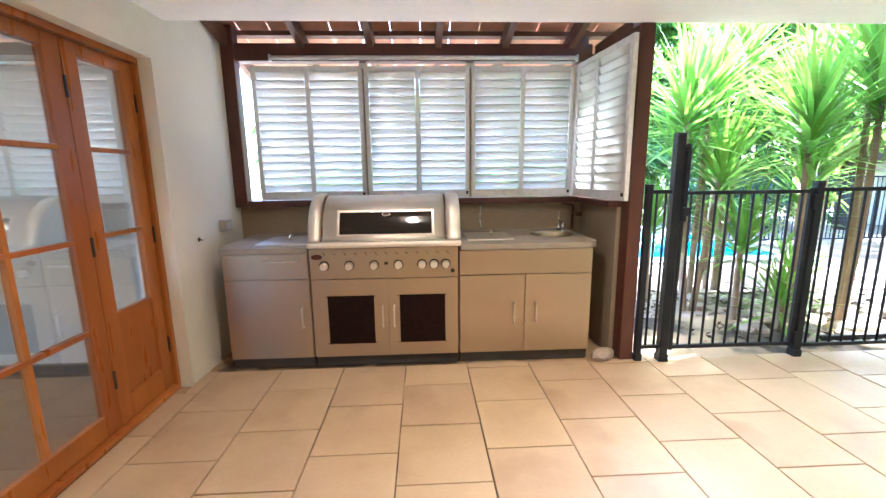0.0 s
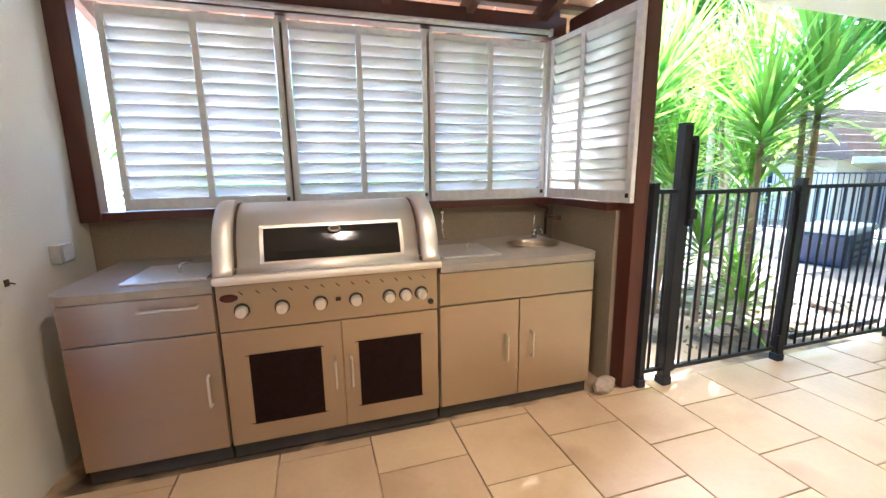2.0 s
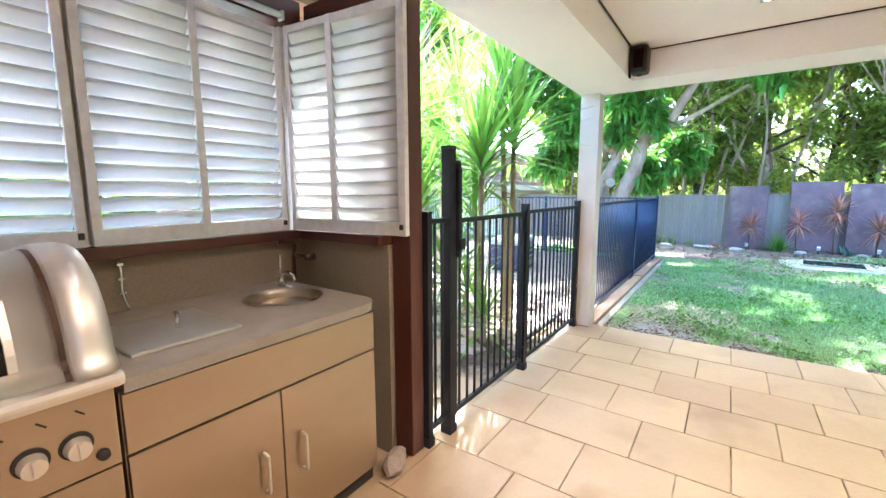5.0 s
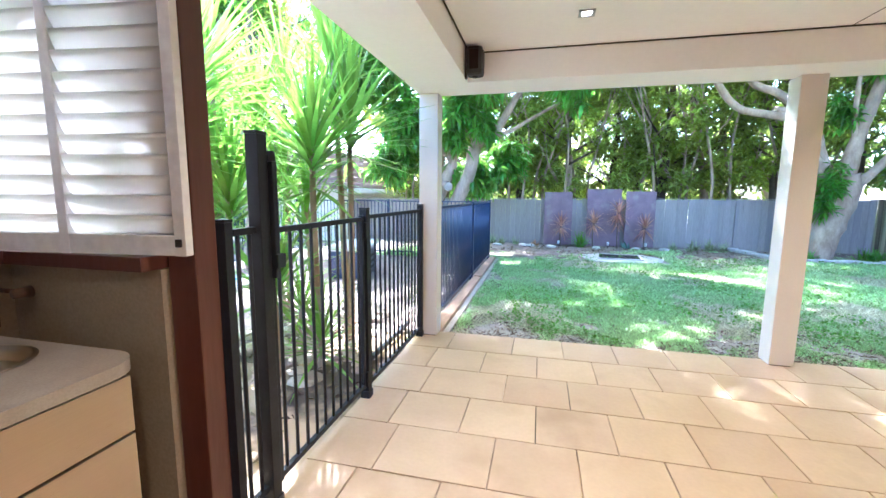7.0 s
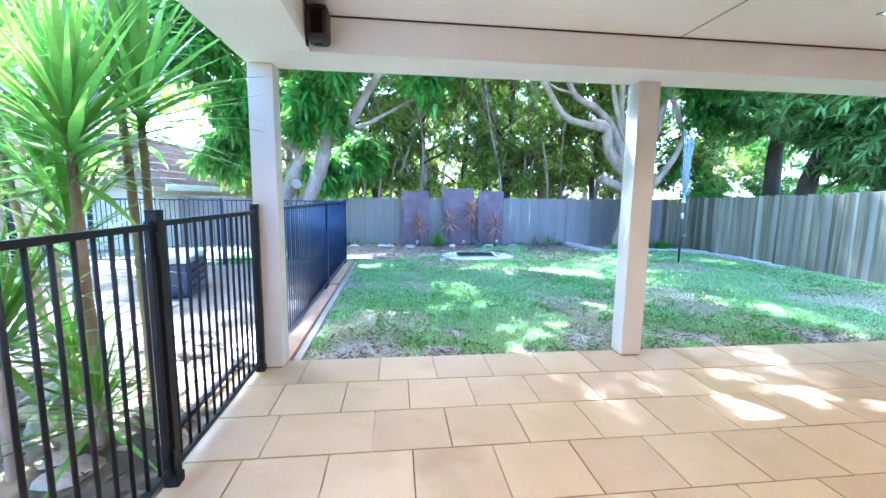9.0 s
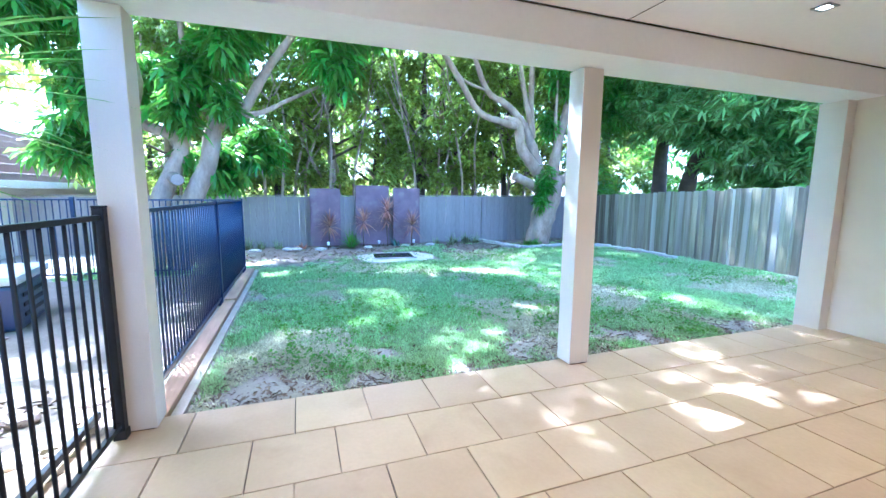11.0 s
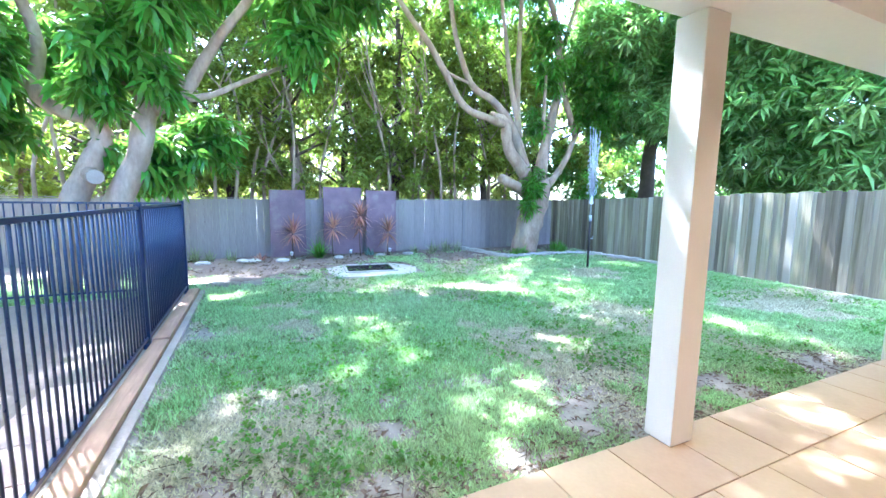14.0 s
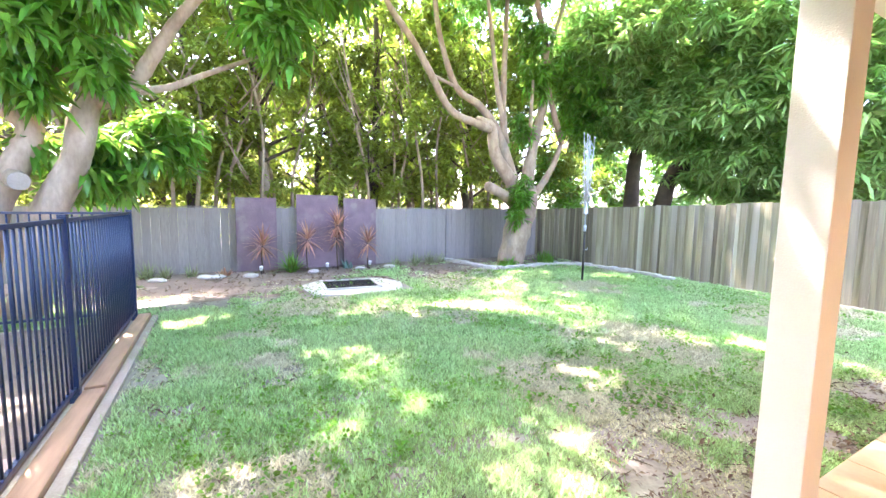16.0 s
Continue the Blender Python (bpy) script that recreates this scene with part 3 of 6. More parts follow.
part("warming_rail", rod((-0.42, FY + 0.09, 1.06), (0.16, FY + 0.09, 1.06), 0.005), CHROME, hood, smooth=True)


def benchtop(x0, x1, y0, label, round_left, hole=None):
    """A slab with one rounded front corner, and a round hole for the bowl."""
    r = 0.11
    pts = []
    if round_left:
        pts += [(x0 + r - r * math.cos(a), y0 + r - r * math.sin(a)) for a in [math.pi / 2 * i / 8 for i in range(9)]] + [(x1, y0), (x1, 3.625), (x0, 3.625)]
    else:
        pts += [(x0, y0), *[(x1 - r + r * math.sin(a), y0 + r - r * math.cos(a)) for a in [math.pi / 2 * i / 8 for i in range(9)]], (x1, 3.625), (x0, 3.625)]
    bm = bmesh.new()
    loop = [bm.verts.new((x, y, 0.862)) for x, y in pts]
    edges = [bm.edges.new((a, b)) for a, b in zip(loop, loop[1:] + loop[:1])]
    if hole:
        ring = [bm.verts.new((hole[0] + hole[2] * math.cos(2 * math.pi * i / 32), hole[1] + hole[2] * math.sin(2 * math.pi * i / 32), 0.862)) for i in range(32)]
        edges += [bm.edges.new((a, b)) for a, b in zip(ring, ring[1:] + ring[:1])]
    bmesh.ops.triangle_fill(bm, use_beauty=True, edges=edges)
    ext = bmesh.ops.extrude_face_region(bm, geom=list(bm.faces))["geom"]
    for v in ext:
        if isinstance(v, bmesh.types.BMVert):
            v.co.z = 0.825
    b = thing("benchtop", label, "benchtop", "", (0, 0, 0))
    part("slab", bm, BENCH, b)
    return b


def burner_lid(parent, x, y):
    lid = part("burner_lid", box(x - 0.17, x + 0.17, y - 0.19, y + 0.19, 0.863, 0.874, 0.004), SATIN, parent, "flat steel burner lid")
    bm = bmesh.new()
    put_tube(bm, bend([(x + 0.02, y - 0.03, 0.873), (x + 0.02, y - 0.03, 0.9), (x + 0.03, y - 0.01, 0.913), (x + 0.05, y + 0.055, 0.908)], 5), [0.008] * 16, 8)
    part("lid_handle", bm, CHROME, lid, "chrome handle", True)


b = benchtop(-1.275, -0.66, 2.868, "grey benchtop with an inset steel burner lid", True)
burner_lid(b, -0.87, 3.16)
SX, SY, SR = 1.13, 3.29, 0.165
b = benchtop(0.376, 1.352, 2.868, "grey benchtop with a round sink and burner lid", False, (SX, SY, SR))
burner_lid(b, 0.61, 3.2)
sink = thing("sink", "round stainless steel sink bowl set in the benchtop", "sink", "", (SX, SY, 0.862))
bm = bmesh.new()
prof = [(SR + 0.014, 0.002), (SR + 0.006, 0.006), (SR - 0.004, 0.003), (SR - 0.012, -0.02), (SR - 0.02, -0.11), (SR - 0.06, -0.135), (0.03, -0.14), (0.0005, -0.14)]
rings = [[bm.verts.new((r * math.cos(2 * math.pi * i / 32), r * math.sin(2 * math.pi * i / 32), z)) for i in range(32)] for r, z in prof]
for a, c in zip(rings, rings[1:]):
    for i in range(32):
        bm.faces.new((a[i], a[(i + 1) % 32], c[(i + 1) % 32], c[i]))
part("bowl", bm, STEEL, sink, smooth=True)
part("waste", rod((0, 0, -0.139), (0, 0, -0.134), 0.028, 0.026, 20), DARK, sink)
tap = thing("tap", "chrome tap with an upright lever behind the round sink", "tap", "", (1.26, 3.5, 0.863))
bm = bmesh.new()
put_tube(bm, bend([(0, 0, 0.03), (0.0, -0.01, 0.06), (0.0, -0.05, 0.075), (0.0, -0.1, 0.062), (0.0, -0.115, 0.04)], 6), [0.011] * 25, 10)
part("spout", bm, CHROME, tap, smooth=True)
part("base", rod((0, 0, 0), (0, 0, 0.045), 0.021, 0.017, 16), CHROME, tap, smooth=True)
part("lever", rod((0, 0.004, 0.045), (0.004, 0.012, 0.16), 0.006, 0.008, 10), CHROME, tap, "upright chrome lever", True)
hose = thing("gas_hose", "thin braided steel hose hanging on the low wall", "hose", "", (0, 0, 0))
bm = bmesh.new()
put_tube(bm, bend([(0.61, 3.62, 1.085), (0.612, 3.605, 1.02), (0.608, 3.6, 0.95), (0.62, 3.585, 0.875)], 6), [0.006] * 19, 8)
part("hose", bm, CHROME, hose, smooth=True)
for z in (1.06, 1.0, 0.94):
    part("clip", box(0.598, 0.622, 3.6, 3.629, z - 0.006, z + 0.006, 0.002), CHROME, hose)
pipe = thing("water_pipe", "rusty water pipe with a valve in the nook corner", "pipe", "", (0, 0, 0))
bm = bmesh.new()
put_tube(bm, bend([(1.41, 3.6, 0.863), (1.41, 3.6, 1.0), (1.405, 3.58, 1.06), (1.35, 3.57, 1.075), (1.3, 3.57, 1.085)], 5), [0.01] * 21, 10)
part("pipe", bm, PIPE, pipe, smooth=True)
part("valve", rod((1.43, 3.45, 1.0), (1.38, 3.45, 1.0), 0.022, 0.016, 14), PIPE, pipe, smooth=True)
part("elbow", rod((1.41, 3.59, 1.0), (1.415, 3.46, 1.0), 0.009, 0.009, 10), PIPE, pipe, smooth=True)
so = thing("power_outlet", "grey weatherproof power outlet on the rendered wall", "outlet", "", (-1.4, 3.3, 0.97))
part("box", box(0, 0.045, -0.055, 0.055, -0.04, 0.05, 0.006), mat("grey_plastic", (0.5, 0.48, 0.44), (0.45, 0.43, 0.4), 0.5), so)
part("cover", box(0.045, 0.053, -0.045, 0.045, -0.03, 0.03, 0.003), mat("pale_plastic", (0.6, 0.58, 0.54), (0.55, 0.53, 0.5), 0.4), so)
hk = thing("wall_hook", "small rusty hook screwed into the house wall", "hook", "", (-1.4, 2.95, 0.92))
part("plate", box(0, 0.006, -0.012, 0.012, -0.014, 0.014, 0.002), PIPE, hk)
part("hook", rod((0.006, 0, 0), (0.03, 0, -0.006), 0.004, 0.003, 8), PIPE, hk)


def rock(name, size, at, material, label, category, group="", seed=0, rz=0):
    r = random.Random(seed)
    bm = bmesh.new()
    bmesh.ops.create_icosphere(bm, subdivisions=2, radius=0.5)
    for v in bm.verts:
        n3 = noise.noise(v.co * 2.3 + Vector((seed, 0, 0)))
        v.co *= 1 + 0.28 * n3 + r.uniform(-0.04, 0.04)
        v.co = Vector((v.co.x * size[0], v.co.y * size[1], (max(v.co.z, -0.36) + 0.36) * size[2]))
    ob = part(name, bm, material)
    ob.matrix_basis = pose(*at, 0, 0, rz)
    return tagged(ob, label, category, group)


rock("stone", (0.2, 0.11, 0.1), (1.40, 2.855, 0.001), STONE, "loose tan stone beside the timber post", "stone", "", 4, 20)

# ---- French doors ----
DX = -1.52
doors = thing("door_frame", "varnished timber frame of the French doors", "door frame", "", (0, 0, 0))
part("jamb", box(DX - 0.05, DX + 0.045, 2.655, 2.683, 0.0, 2.0, 0.003), DOOR_WOOD, doors)
part("jamb", box(DX - 0.05, DX + 0.045, 0.022, 0.05, 0.0, 2.0, 0.003), DOOR_WOOD, doors)
part("head", box(DX - 0.05, DX + 0.05, 0.052, 2.653, 1.968, 2.001, 0.003), DOOR_WOOD, doors)
part("threshold", box(DX - 0.07, DX + 0.06, 0.052, 2.653, 0.0, 0.028, 0.004), DOOR_WOOD, doors)


def leaf(name, y0, y1, cols, zs, bottom, label, group):
    """A glazed door leaf between y0 and y1 with rows of panes at the heights zs and a bottom rail or panel."""
    d = thing(name, label, "door", group, (DX, 0, 0))
    t = 0.02
    part("stile", box(-t, t, y0, y0 + 0.09, 0.03, 1.965, 0.004), DOOR_WOOD, d)
    part("stile", box(-t, t, y1 - 0.09, y1, 0.03, 1.965, 0.004), DOOR_WOOD, d)
    a, b = y0 + 0.0905, y1 - 0.0905
    part("top_rail", box(-t, t, a, b, zs[-1] + 0.012, 1.964, 0.004), DOOR_WOOD, d)
    part("bottom_rail", box(-t, t, a, b, 0.031, bottom, 0.004), DOOR_WOOD, d)
    if zs[0] - bottom > 0.2:
        part("panel", box(-t + 0.012, t - 0.012, a, b, bottom + 0.001, zs[0] - 0.03, 0.002), DOOR_WOOD, d)
        part("lock_rail", box(-t, t, a, b, zs[0] - 0.03, zs[0] - 0.006, 0.004), DOOR_WOOD, d)
    for z in zs[1:-1]:
        part("glazing_bar", box(-t + 0.004, t - 0.002, a, b, z - 0.012, z + 0.012, 0.003), DOOR_WOOD, d)
    for i in range(1, cols):
        y = a + (b - a) * i / cols
        part("glazing_bar", box(-t + 0.005, t - 0.003, y - 0.012, y + 0.012, zs[0], zs[-1], 0.003), DOOR_WOOD, d)
    for i in range(cols):
        for z0, z1 in zip(zs, zs[1:]):
            p = part("pane", box(-0.003, 0.003, a + (b - a) * i / cols, a + (b - a) * (i + 1) / cols, z0, z1), GLASS, d)
            p.visible_shadow = False
    for z in (0.3, 1.0, 1.75):
        part("hinge", box(t, t + 0.008, y1 - 0.006, y1 + 0.008, z - 0.05, z + 0.05, 0.002), DARK, d, "dark metal hinge")
    return d


Z4, Z3 = [0.15, 0.59, 1.035, 1.475, 1.89], [0.64, 1.045, 1.475, 1.89]
leaf("side_leaf", 2.195, 2.652, 1, Z3, 0.17, "narrow varnished timber leaf, glazed over a solid panel", "French doors")
leaf("glazed_door", 1.384, 2.19, 2, Z4, 0.145, "varnished timber French door, closed, with eight panes", "French doors")
leaf("glazed_door", 0.573, 1.379, 2, Z4, 0.145, "varnished timber French door, closed, with eight panes", "French doors")
leaf("side_leaf", 0.053, 0.568, 1, Z3, 0.17, "narrow varnished timber leaf, glazed over a solid panel", "French doors")
# room behind the doors
structure("room_floor", box(-5.2, -1.66, -1.2, 3.7, -0.3, 0.0), ROOM_FLOOR, "brown floorboards in the room behind the doors", "floor")
bm = bmesh.new()
put_box(bm, -5.3, -5.2, -1.3, 3.2, 0, 2.7)
put_box(bm, -5.2, -1.66, 3.08, 3.2, 0, 2.7)
# unseen end wall, with an opening added to let daylight brighten the room
put_box(bm, -5.2, -3.7, -1.3, -1.2, 0, 2.7)
put_box(bm, -1.9, -1.66, -1.3, -1.2, 0, 2.7)
put_box(bm, -3.7, -1.9, -1.3, -1.2, 2.2, 2.7)
structure("room_wall", bm, ROOM_WALL, "plain white walls of the room inside", "wall")
structure("room_ceiling", box(-5.3, -1.66, -1.3, 3.8, 2.6, 2.7), ROOM_WALL, "plain white ceiling of the room inside", "ceiling")

# ---- on the ceiling ----
spk = thing("outdoor_speaker", "dark brown outdoor speaker hung in the beam corner", "speaker", "", (3.70, 2.27, 2.37))
bm = box(-0.08, 0.08, -0.065, 0.065, -0.105, 0.105, 0.035)
part("cabinet", bm, DARK, spk)
part("grille", box(-0.084, -0.0805, -0.035, 0.035, -0.07, 0.07, 0.001), MESH, spk, "brown perforated grille")
part("bracket", box(-0.02, 0.02, 0.065, 0.079, -0.12, 0.11, 0.003), DARK, spk)
part("volume_dial", rod((0, 0, -0.115), (0, 0, -0.1), 0.02, 0.022, 12), DARK, spk)
LAMP = bpy.data.materials.new("lit_lamp")
LAMP.use_nodes = True
LAMP.node_tree.nodes["Principled BSDF"].inputs["Emission Color"].default_value = (1.0, 0.8, 0.55, 1)
LAMP.node_tree.nodes["Principled BSDF"].inputs["Emission Strength"].default_value = 4.0
for x, y in ((3.26, 1.5), (1.6, 1.5), (0.0, 1.5), (3.26, -1.2), (1.6, -1.2), (0.0, -1.2)):
    dl = thing("downlight", "small square recessed downlight in the patio ceiling", "downlight", "ceiling downlights", (x, y, 2.484))
    bm = bmesh.new()
    for a in range(4):
        put_box(bm, -0.05, 0.05, 0.03, 0.05, -0.008, 0.0, 0.001, pose(0, 0, 0, 0, 0, 90 * a))
    part("bezel", bm, ALU, dl)
    part("lens", rod((0, 0, -0.004), (0, 0, -0.001), 0.028, 0.028, 20), LAMP, dl)

# ---- pool fence and gate ----
bar_me = mesh_of("bar", rod((0, 0, 0.0), (0, 0, 1.0), 0.0085, 0.0085, 8), FENCE, True)
bar_navy = mesh_of("bar", rod((0, 0, 0.0), (0, 0, 1.0), 0.0085, 0.0085, 8), NAVY, True)


def fence_run(name, label, x0, x1, z0, z1, material, bar, gap=0.088, at=(0, 2.82, 0), rz=0.0, group="pool fence"):
    f = thing(name, label, "fence" if name != "pool_gate" else "gate", group, at, rz)
    part("top_rail", box(x0, x1, -0.013, 0.013, z1 - 0.026, z1, 0.003), material, f)
    part("bottom_rail", box(x0, x1, -0.013, 0.013, z0, z0 + 0.026, 0.003), material, f)
    n = max(int((x1 - x0) / gap), 2)
    for i in range(n):
        piece("bar", bar, f, (x0 + (x1 - x0) * (i + 0.5) / n, 0, z0 + 0.02), s=(1, 1, z1 - z0 - 0.04))
    return f


def fence_post(x, y, z0, z1, material, label, w=0.025, group="fence posts"):
    p = thing("fence_post", label, "fence post", group, (x, y, 0))
    part("shaft", box(-w, w, -w, w, z0, z1, 0.003), material, p)
    part("cap", box(-w - 0.002, w + 0.002, -w - 0.002, w + 0.002, z1, z1 + 0.012, 0.004), material, p)
    part("foot", box(-w - 0.006, w + 0.006, -w - 0.006, w + 0.006, z0, z0 + 0.05, 0.004), material, p)
    return p


fence_run("pool_fence", "short black tubular fence panel beside the gate", 1.66, 1.785, 0.09, 1.215, FENCE, bar_me, 0.06)
fence_post(1.64, 2.83, 0.0, 1.24, FENCE, "black powder-coated post against the timber frame", 0.02)
lp = fence_post(1.812, 2.815, 0.0, 1.57, FENCE, "tall black latch post of the pool gate", 0.028)
latch = part("latch", box(0.03, 0.062, -0.046, -0.012, 1.0, 1.47, 0.006), FENCE, lp, "black magnetic latch tube")
part("latch_knob", rod((0.046, -0.029, 1.47), (0.046, -0.029, 1.51), 0.02, 0.016, 14), FENCE, latch, smooth=True)
part("latch_head", box(0.029, 0.085, -0.056, -0.008, 1.04, 1.1, 0.006), FENCE, latch)
gate = fence_run("pool_gate", "black tubular pool gate, closed", 1.885, 2.755, 0.085, 1.205, FENCE, bar_me, 0.086)
part("stile", box(1.86, 1.886, -0.013, 0.013, 0.075, 1.215, 0.003), FENCE, gate)
part("stile", box(2.754, 2.78, -0.013, 0.013, 0.075, 1.215, 0.003), FENCE, gate)
for z in (0.14, 1.12):
    part("hinge", box(2.77, 2.795, -0.03, -0.0135, z - 0.05, z + 0.05, 0.004), FENCE, gate, "black gate hinge")
fence_post(2.815, 2.82, 0.0, 1.25, FENCE, "black hinge post of the pool gate")
fence_run("pool_fence", "black tubular fence panel between gate and column", 2.842, 4.03, 0.07, 1.215, FENCE, bar_me, 0.088)
fence_post(4.055, 2.82, 0.0, 1.25, FENCE, "black fence post against the pale column")
for a, b in ((4.285, 7.06), (7.12, 9.37)):
    fence_run("pool_fence", "long navy tubular fence panel along the lawn", a, b, 0.03, 1.225, NAVY, bar_navy, 0.086)
fence_post(7.09, 2.82, -0.06, 1.24, NAVY, "navy fence post on the sleeper edge")
fence_post(9.4, 2.82, -0.06, 1.24, NAVY, "navy corner post of the pool fence")
for k in range(2):
    fence_run("pool_fence", "navy tubular fence panel beside the pool garden", 0.03, 2.3, 0.03, 1.225, NAVY, bar_navy, 0.086, (9.4, 2.82 + 2.36 * k, 0), 90)
    fence_post(9.4, 2.82 + 2.36 * (k + 1), -0.06, 1.24, NAVY, "navy fence post beside the pool garden")
for k in range(2):
    fence_run("pool_fence", "navy tubular fence panel behind the pool", -2.3, -0.03, 0.03, 1.225, NAVY, bar_navy, 0.086, (9.4 - 2.36 * k, 7.54, 0))

# ---- boundary fences ----
rng = random.Random(8)
ft = thing("paling_fence", "weathered grey-brown timber paling fence, leaning slightly", "fence", "boundary fences", (0, -6.5, 0))
pal_mes = [mesh_of("paling", box(-0.056, 0.056, -0.009, 0.009, 0, 1, 0.003), PALING) for k in range(1)]
x, k = 2.4, 0
while x < 12.95:
    h = 1.62 - 0.03 * (x - 5.7) + rng.uniform(-0.02, 0.02)
    piece("paling", pal_mes[0], ft, (x, 0.022 * (k % 2), -0.08), rng.uniform(-1.2, 1.2), rng.uniform(-0.5, 0.5), rng.uniform(-0.5, 0.5), (rng.uniform(0.92, 1.04) if k % 2 else 1.1, 1, h))
    x += 0.0935 + rng.uniform(-0.004, 0.004)
    k += 1
for z in (0.25, 1.1):
    part("rail", box(2.4, 12.95, -0.07, -0.025, z, z + 0.075, 0.003), PALING, ft)
fb = thing("panel_fence", "grey painted boundary fence of upright boards", "fence", "boundary fences", (12.92, 0, 0))
pb = mesh_of("board", box(-0.009, 0.009, -0.072, 0.072, 0, 1, 0.003), GREYFENCE)
y, k = -6.4, 0
while y < 9.0:
    piece("board", pb, fb, (0.006 * (k % 2), y, -0.08), 0, 0, rng.uniform(-0.3, 0.3), (1, 1, 1.355 - 0.006 * y + rng.uniform(-0.006, 0.006)))
    y += 0.1465
    k += 1
part("capping", box(-0.02, 0.02, -6.5, 9.0, 1.27, 1.285, 0.003), GREYFENCE, fb).matrix_basis = pose(0, 0, 0.02, -0.34)
for yy in (-3.4, -0.9, 2.05, 4.6):
    part("post", box(-0.05, -0.012, yy - 0.04, yy + 0.04, -0.08, 1.26, 0.003), GREYFENCE, fb)

# ---- edges ----
sl = thing("sleeper_edging", "weathered timber sleeper edge under the pool fence", "edging")
for k, (x0, x1, dz) in enumerate(((4.25, 5.62, 0.0), (5.63, 7.16, -0.008), (7.17, 8.4, 0.004), (8.41, 9.47, -0.004))):
    part("sleeper", box(x0, x1, 2.665 + 0.004 * (k % 2), 2.8, -0.2, dz, 0.012), SLEEPER, sl)
tagged(part("mowing_strip", box(4.25, 9.47, 2.59, 2.662, -0.2, -0.035, 0.008), STRIP), "sandy concrete strip along the sleeper", "edging")

# ---- the ground outside ----
GROUND = structure("ground", box(-80, 90, -80, 80, -0.5, LAWN_Z), LAWN, "patchy lawn and bare soil reaching into the distance", "lawn")
# ground between the pool fences: its shade is given by the dark soil colour
structure("soil_bed", box(5.25, 9.3, 2.86, 7.5, -0.3, -0.045), SOIL, "dark soil standing in for shaded ground between the pool fences", "soil")
structure("soil_yucca_bed", box(3.02, 5.2, 3.26, 4.48, -0.3, -0.039), SOIL, "brown soil and mulch under the yuccas", "soil")
structure("pavement_pool", box(-3, 5.248, 2.86, 7.5, -0.3, -0.045), STRIP, "paved ground beside the pool", "pavement")
bm = bmesh.new()
put_box(bm, 2.6, 6.2, 6.0, 10.5, -0.044, 0.0, 0.01)
structure("pool_coping", bm, CONCRETE, "pale concrete pool surround", "coping")
structure("water", box(3.0, 5.9, 6.35, 10.2, -0.03, 0.004), WATER, "bright blue swimming pool water", "water")

# concrete collar round the drain
pit = thing("drain_pit", "square drain pit with a dark grate in a rough concrete collar", "drain", "", (10.42, -0.08, LAWN_Z), -6)
rng = random.Random(21)
bm = bmesh.new()
out = [(-0.75, -0.75), (0.1, -0.95), (0.62, -0.6), (0.55, 0.5), (0.15, 0.85), (-0.72, 0.66)]
inn = [(-0.36, -0.43), (0.0, -0.43), (0.38, -0.43), (0.38, 0.43), (0.0, 0.43), (-0.36, 0.43)]
lo = [bm.verts.new((x, y, 0.018)) for x, y in out]
li = [bm.verts.new((x, y, 0.026)) for x, y in inn]
for i in range(6):
    bm.faces.new((lo[i], lo[(i + 1) % 6], li[(i + 1) % 6], li[i]))
ext = bmesh.ops.extrude_face_region(bm, geom=list(bm.faces))["geom"]
for v in ext:
    if isinstance(v, bmesh.types.BMVert):
        v.co.z = -0.1
part("collar", bm, CONCRETE, pit)
part("kerb", box(-0.4, 0.42, 0.43, 0.48, -0.05, 0.05, 0.006), CONCRETE, pit)
part("kerb", box(-0.4, 0.42, -0.48, -0.43, -0.05, 0.05, 0.006), CONCRETE, pit)
part("kerb", box(0.38, 0.43, -0.428, 0.428, -0.05, 0.05, 0.006), CONCRETE, pit)
part("kerb", box(-0.41, -0.36, -0.428, 0.428, -0.05, 0.05, 0.006), CONCRETE, pit)
part("floor", box(-0.358, 0.378, -0.428, 0.428, -0.1, -0.02), DARK, pit)
slat = mesh_of("grate_bar", box(-0.004, 0.004, -0.425, 0.425, 0.02, 0.034), DARK)
for i in range(18):
    piece("grate_bar", slat, pit, (-0.34 + 0.041 * i, 0, 0))

# kerb round the tree bed
kerb = thing("garden_kerb", "pale curved concrete kerb round the tree bed", "kerb", "", (0, 0, LAWN_Z))
pts = bend([(12.75, -3.2, 0), (11.9, -3.45, 0), (11.1, -3.5, 0), (10.85, -3.75, 0), (10.95, -4.9, 0), (10.7, -5.85, 0), (9.7, -6.1, 0), (8.25, -5.97, 0)], 7)
rng = random.Random(17)
for i in range(0, len(pts) - 1):
    a, b = pts[i], pts[i + 1]
    d = b - a
    L = d.length - 0.004
    bm = box(-L / 2, L / 2, -0.07, 0.07, -0.1, 0.085 + rng.uniform(-0.015, 0.015), 0.02)
    part("kerb_block", bm, CONCRETE, kerb).matrix_basis = pose((a.x + b.x) / 2, (a.y + b.y) / 2, 0, 0, 0, math.degrees(math.atan2(d.y, d.x)))
bm = bmesh.new()
vs = [bm.verts.new((p.x, p.y, 0.005 + LAWN_Z)) for p in pts] + [bm.verts.new((8.3, -6.45, LAWN_Z + 0.005)), bm.verts.new((12.85, -6.45, LAWN_Z + 0.03))]
bm.faces.new(vs)
bmesh.ops.triangulate(bm, faces=bm.faces)
structure("ground_bed", bm, SOIL, "dry soil of the tree bed", "soil")

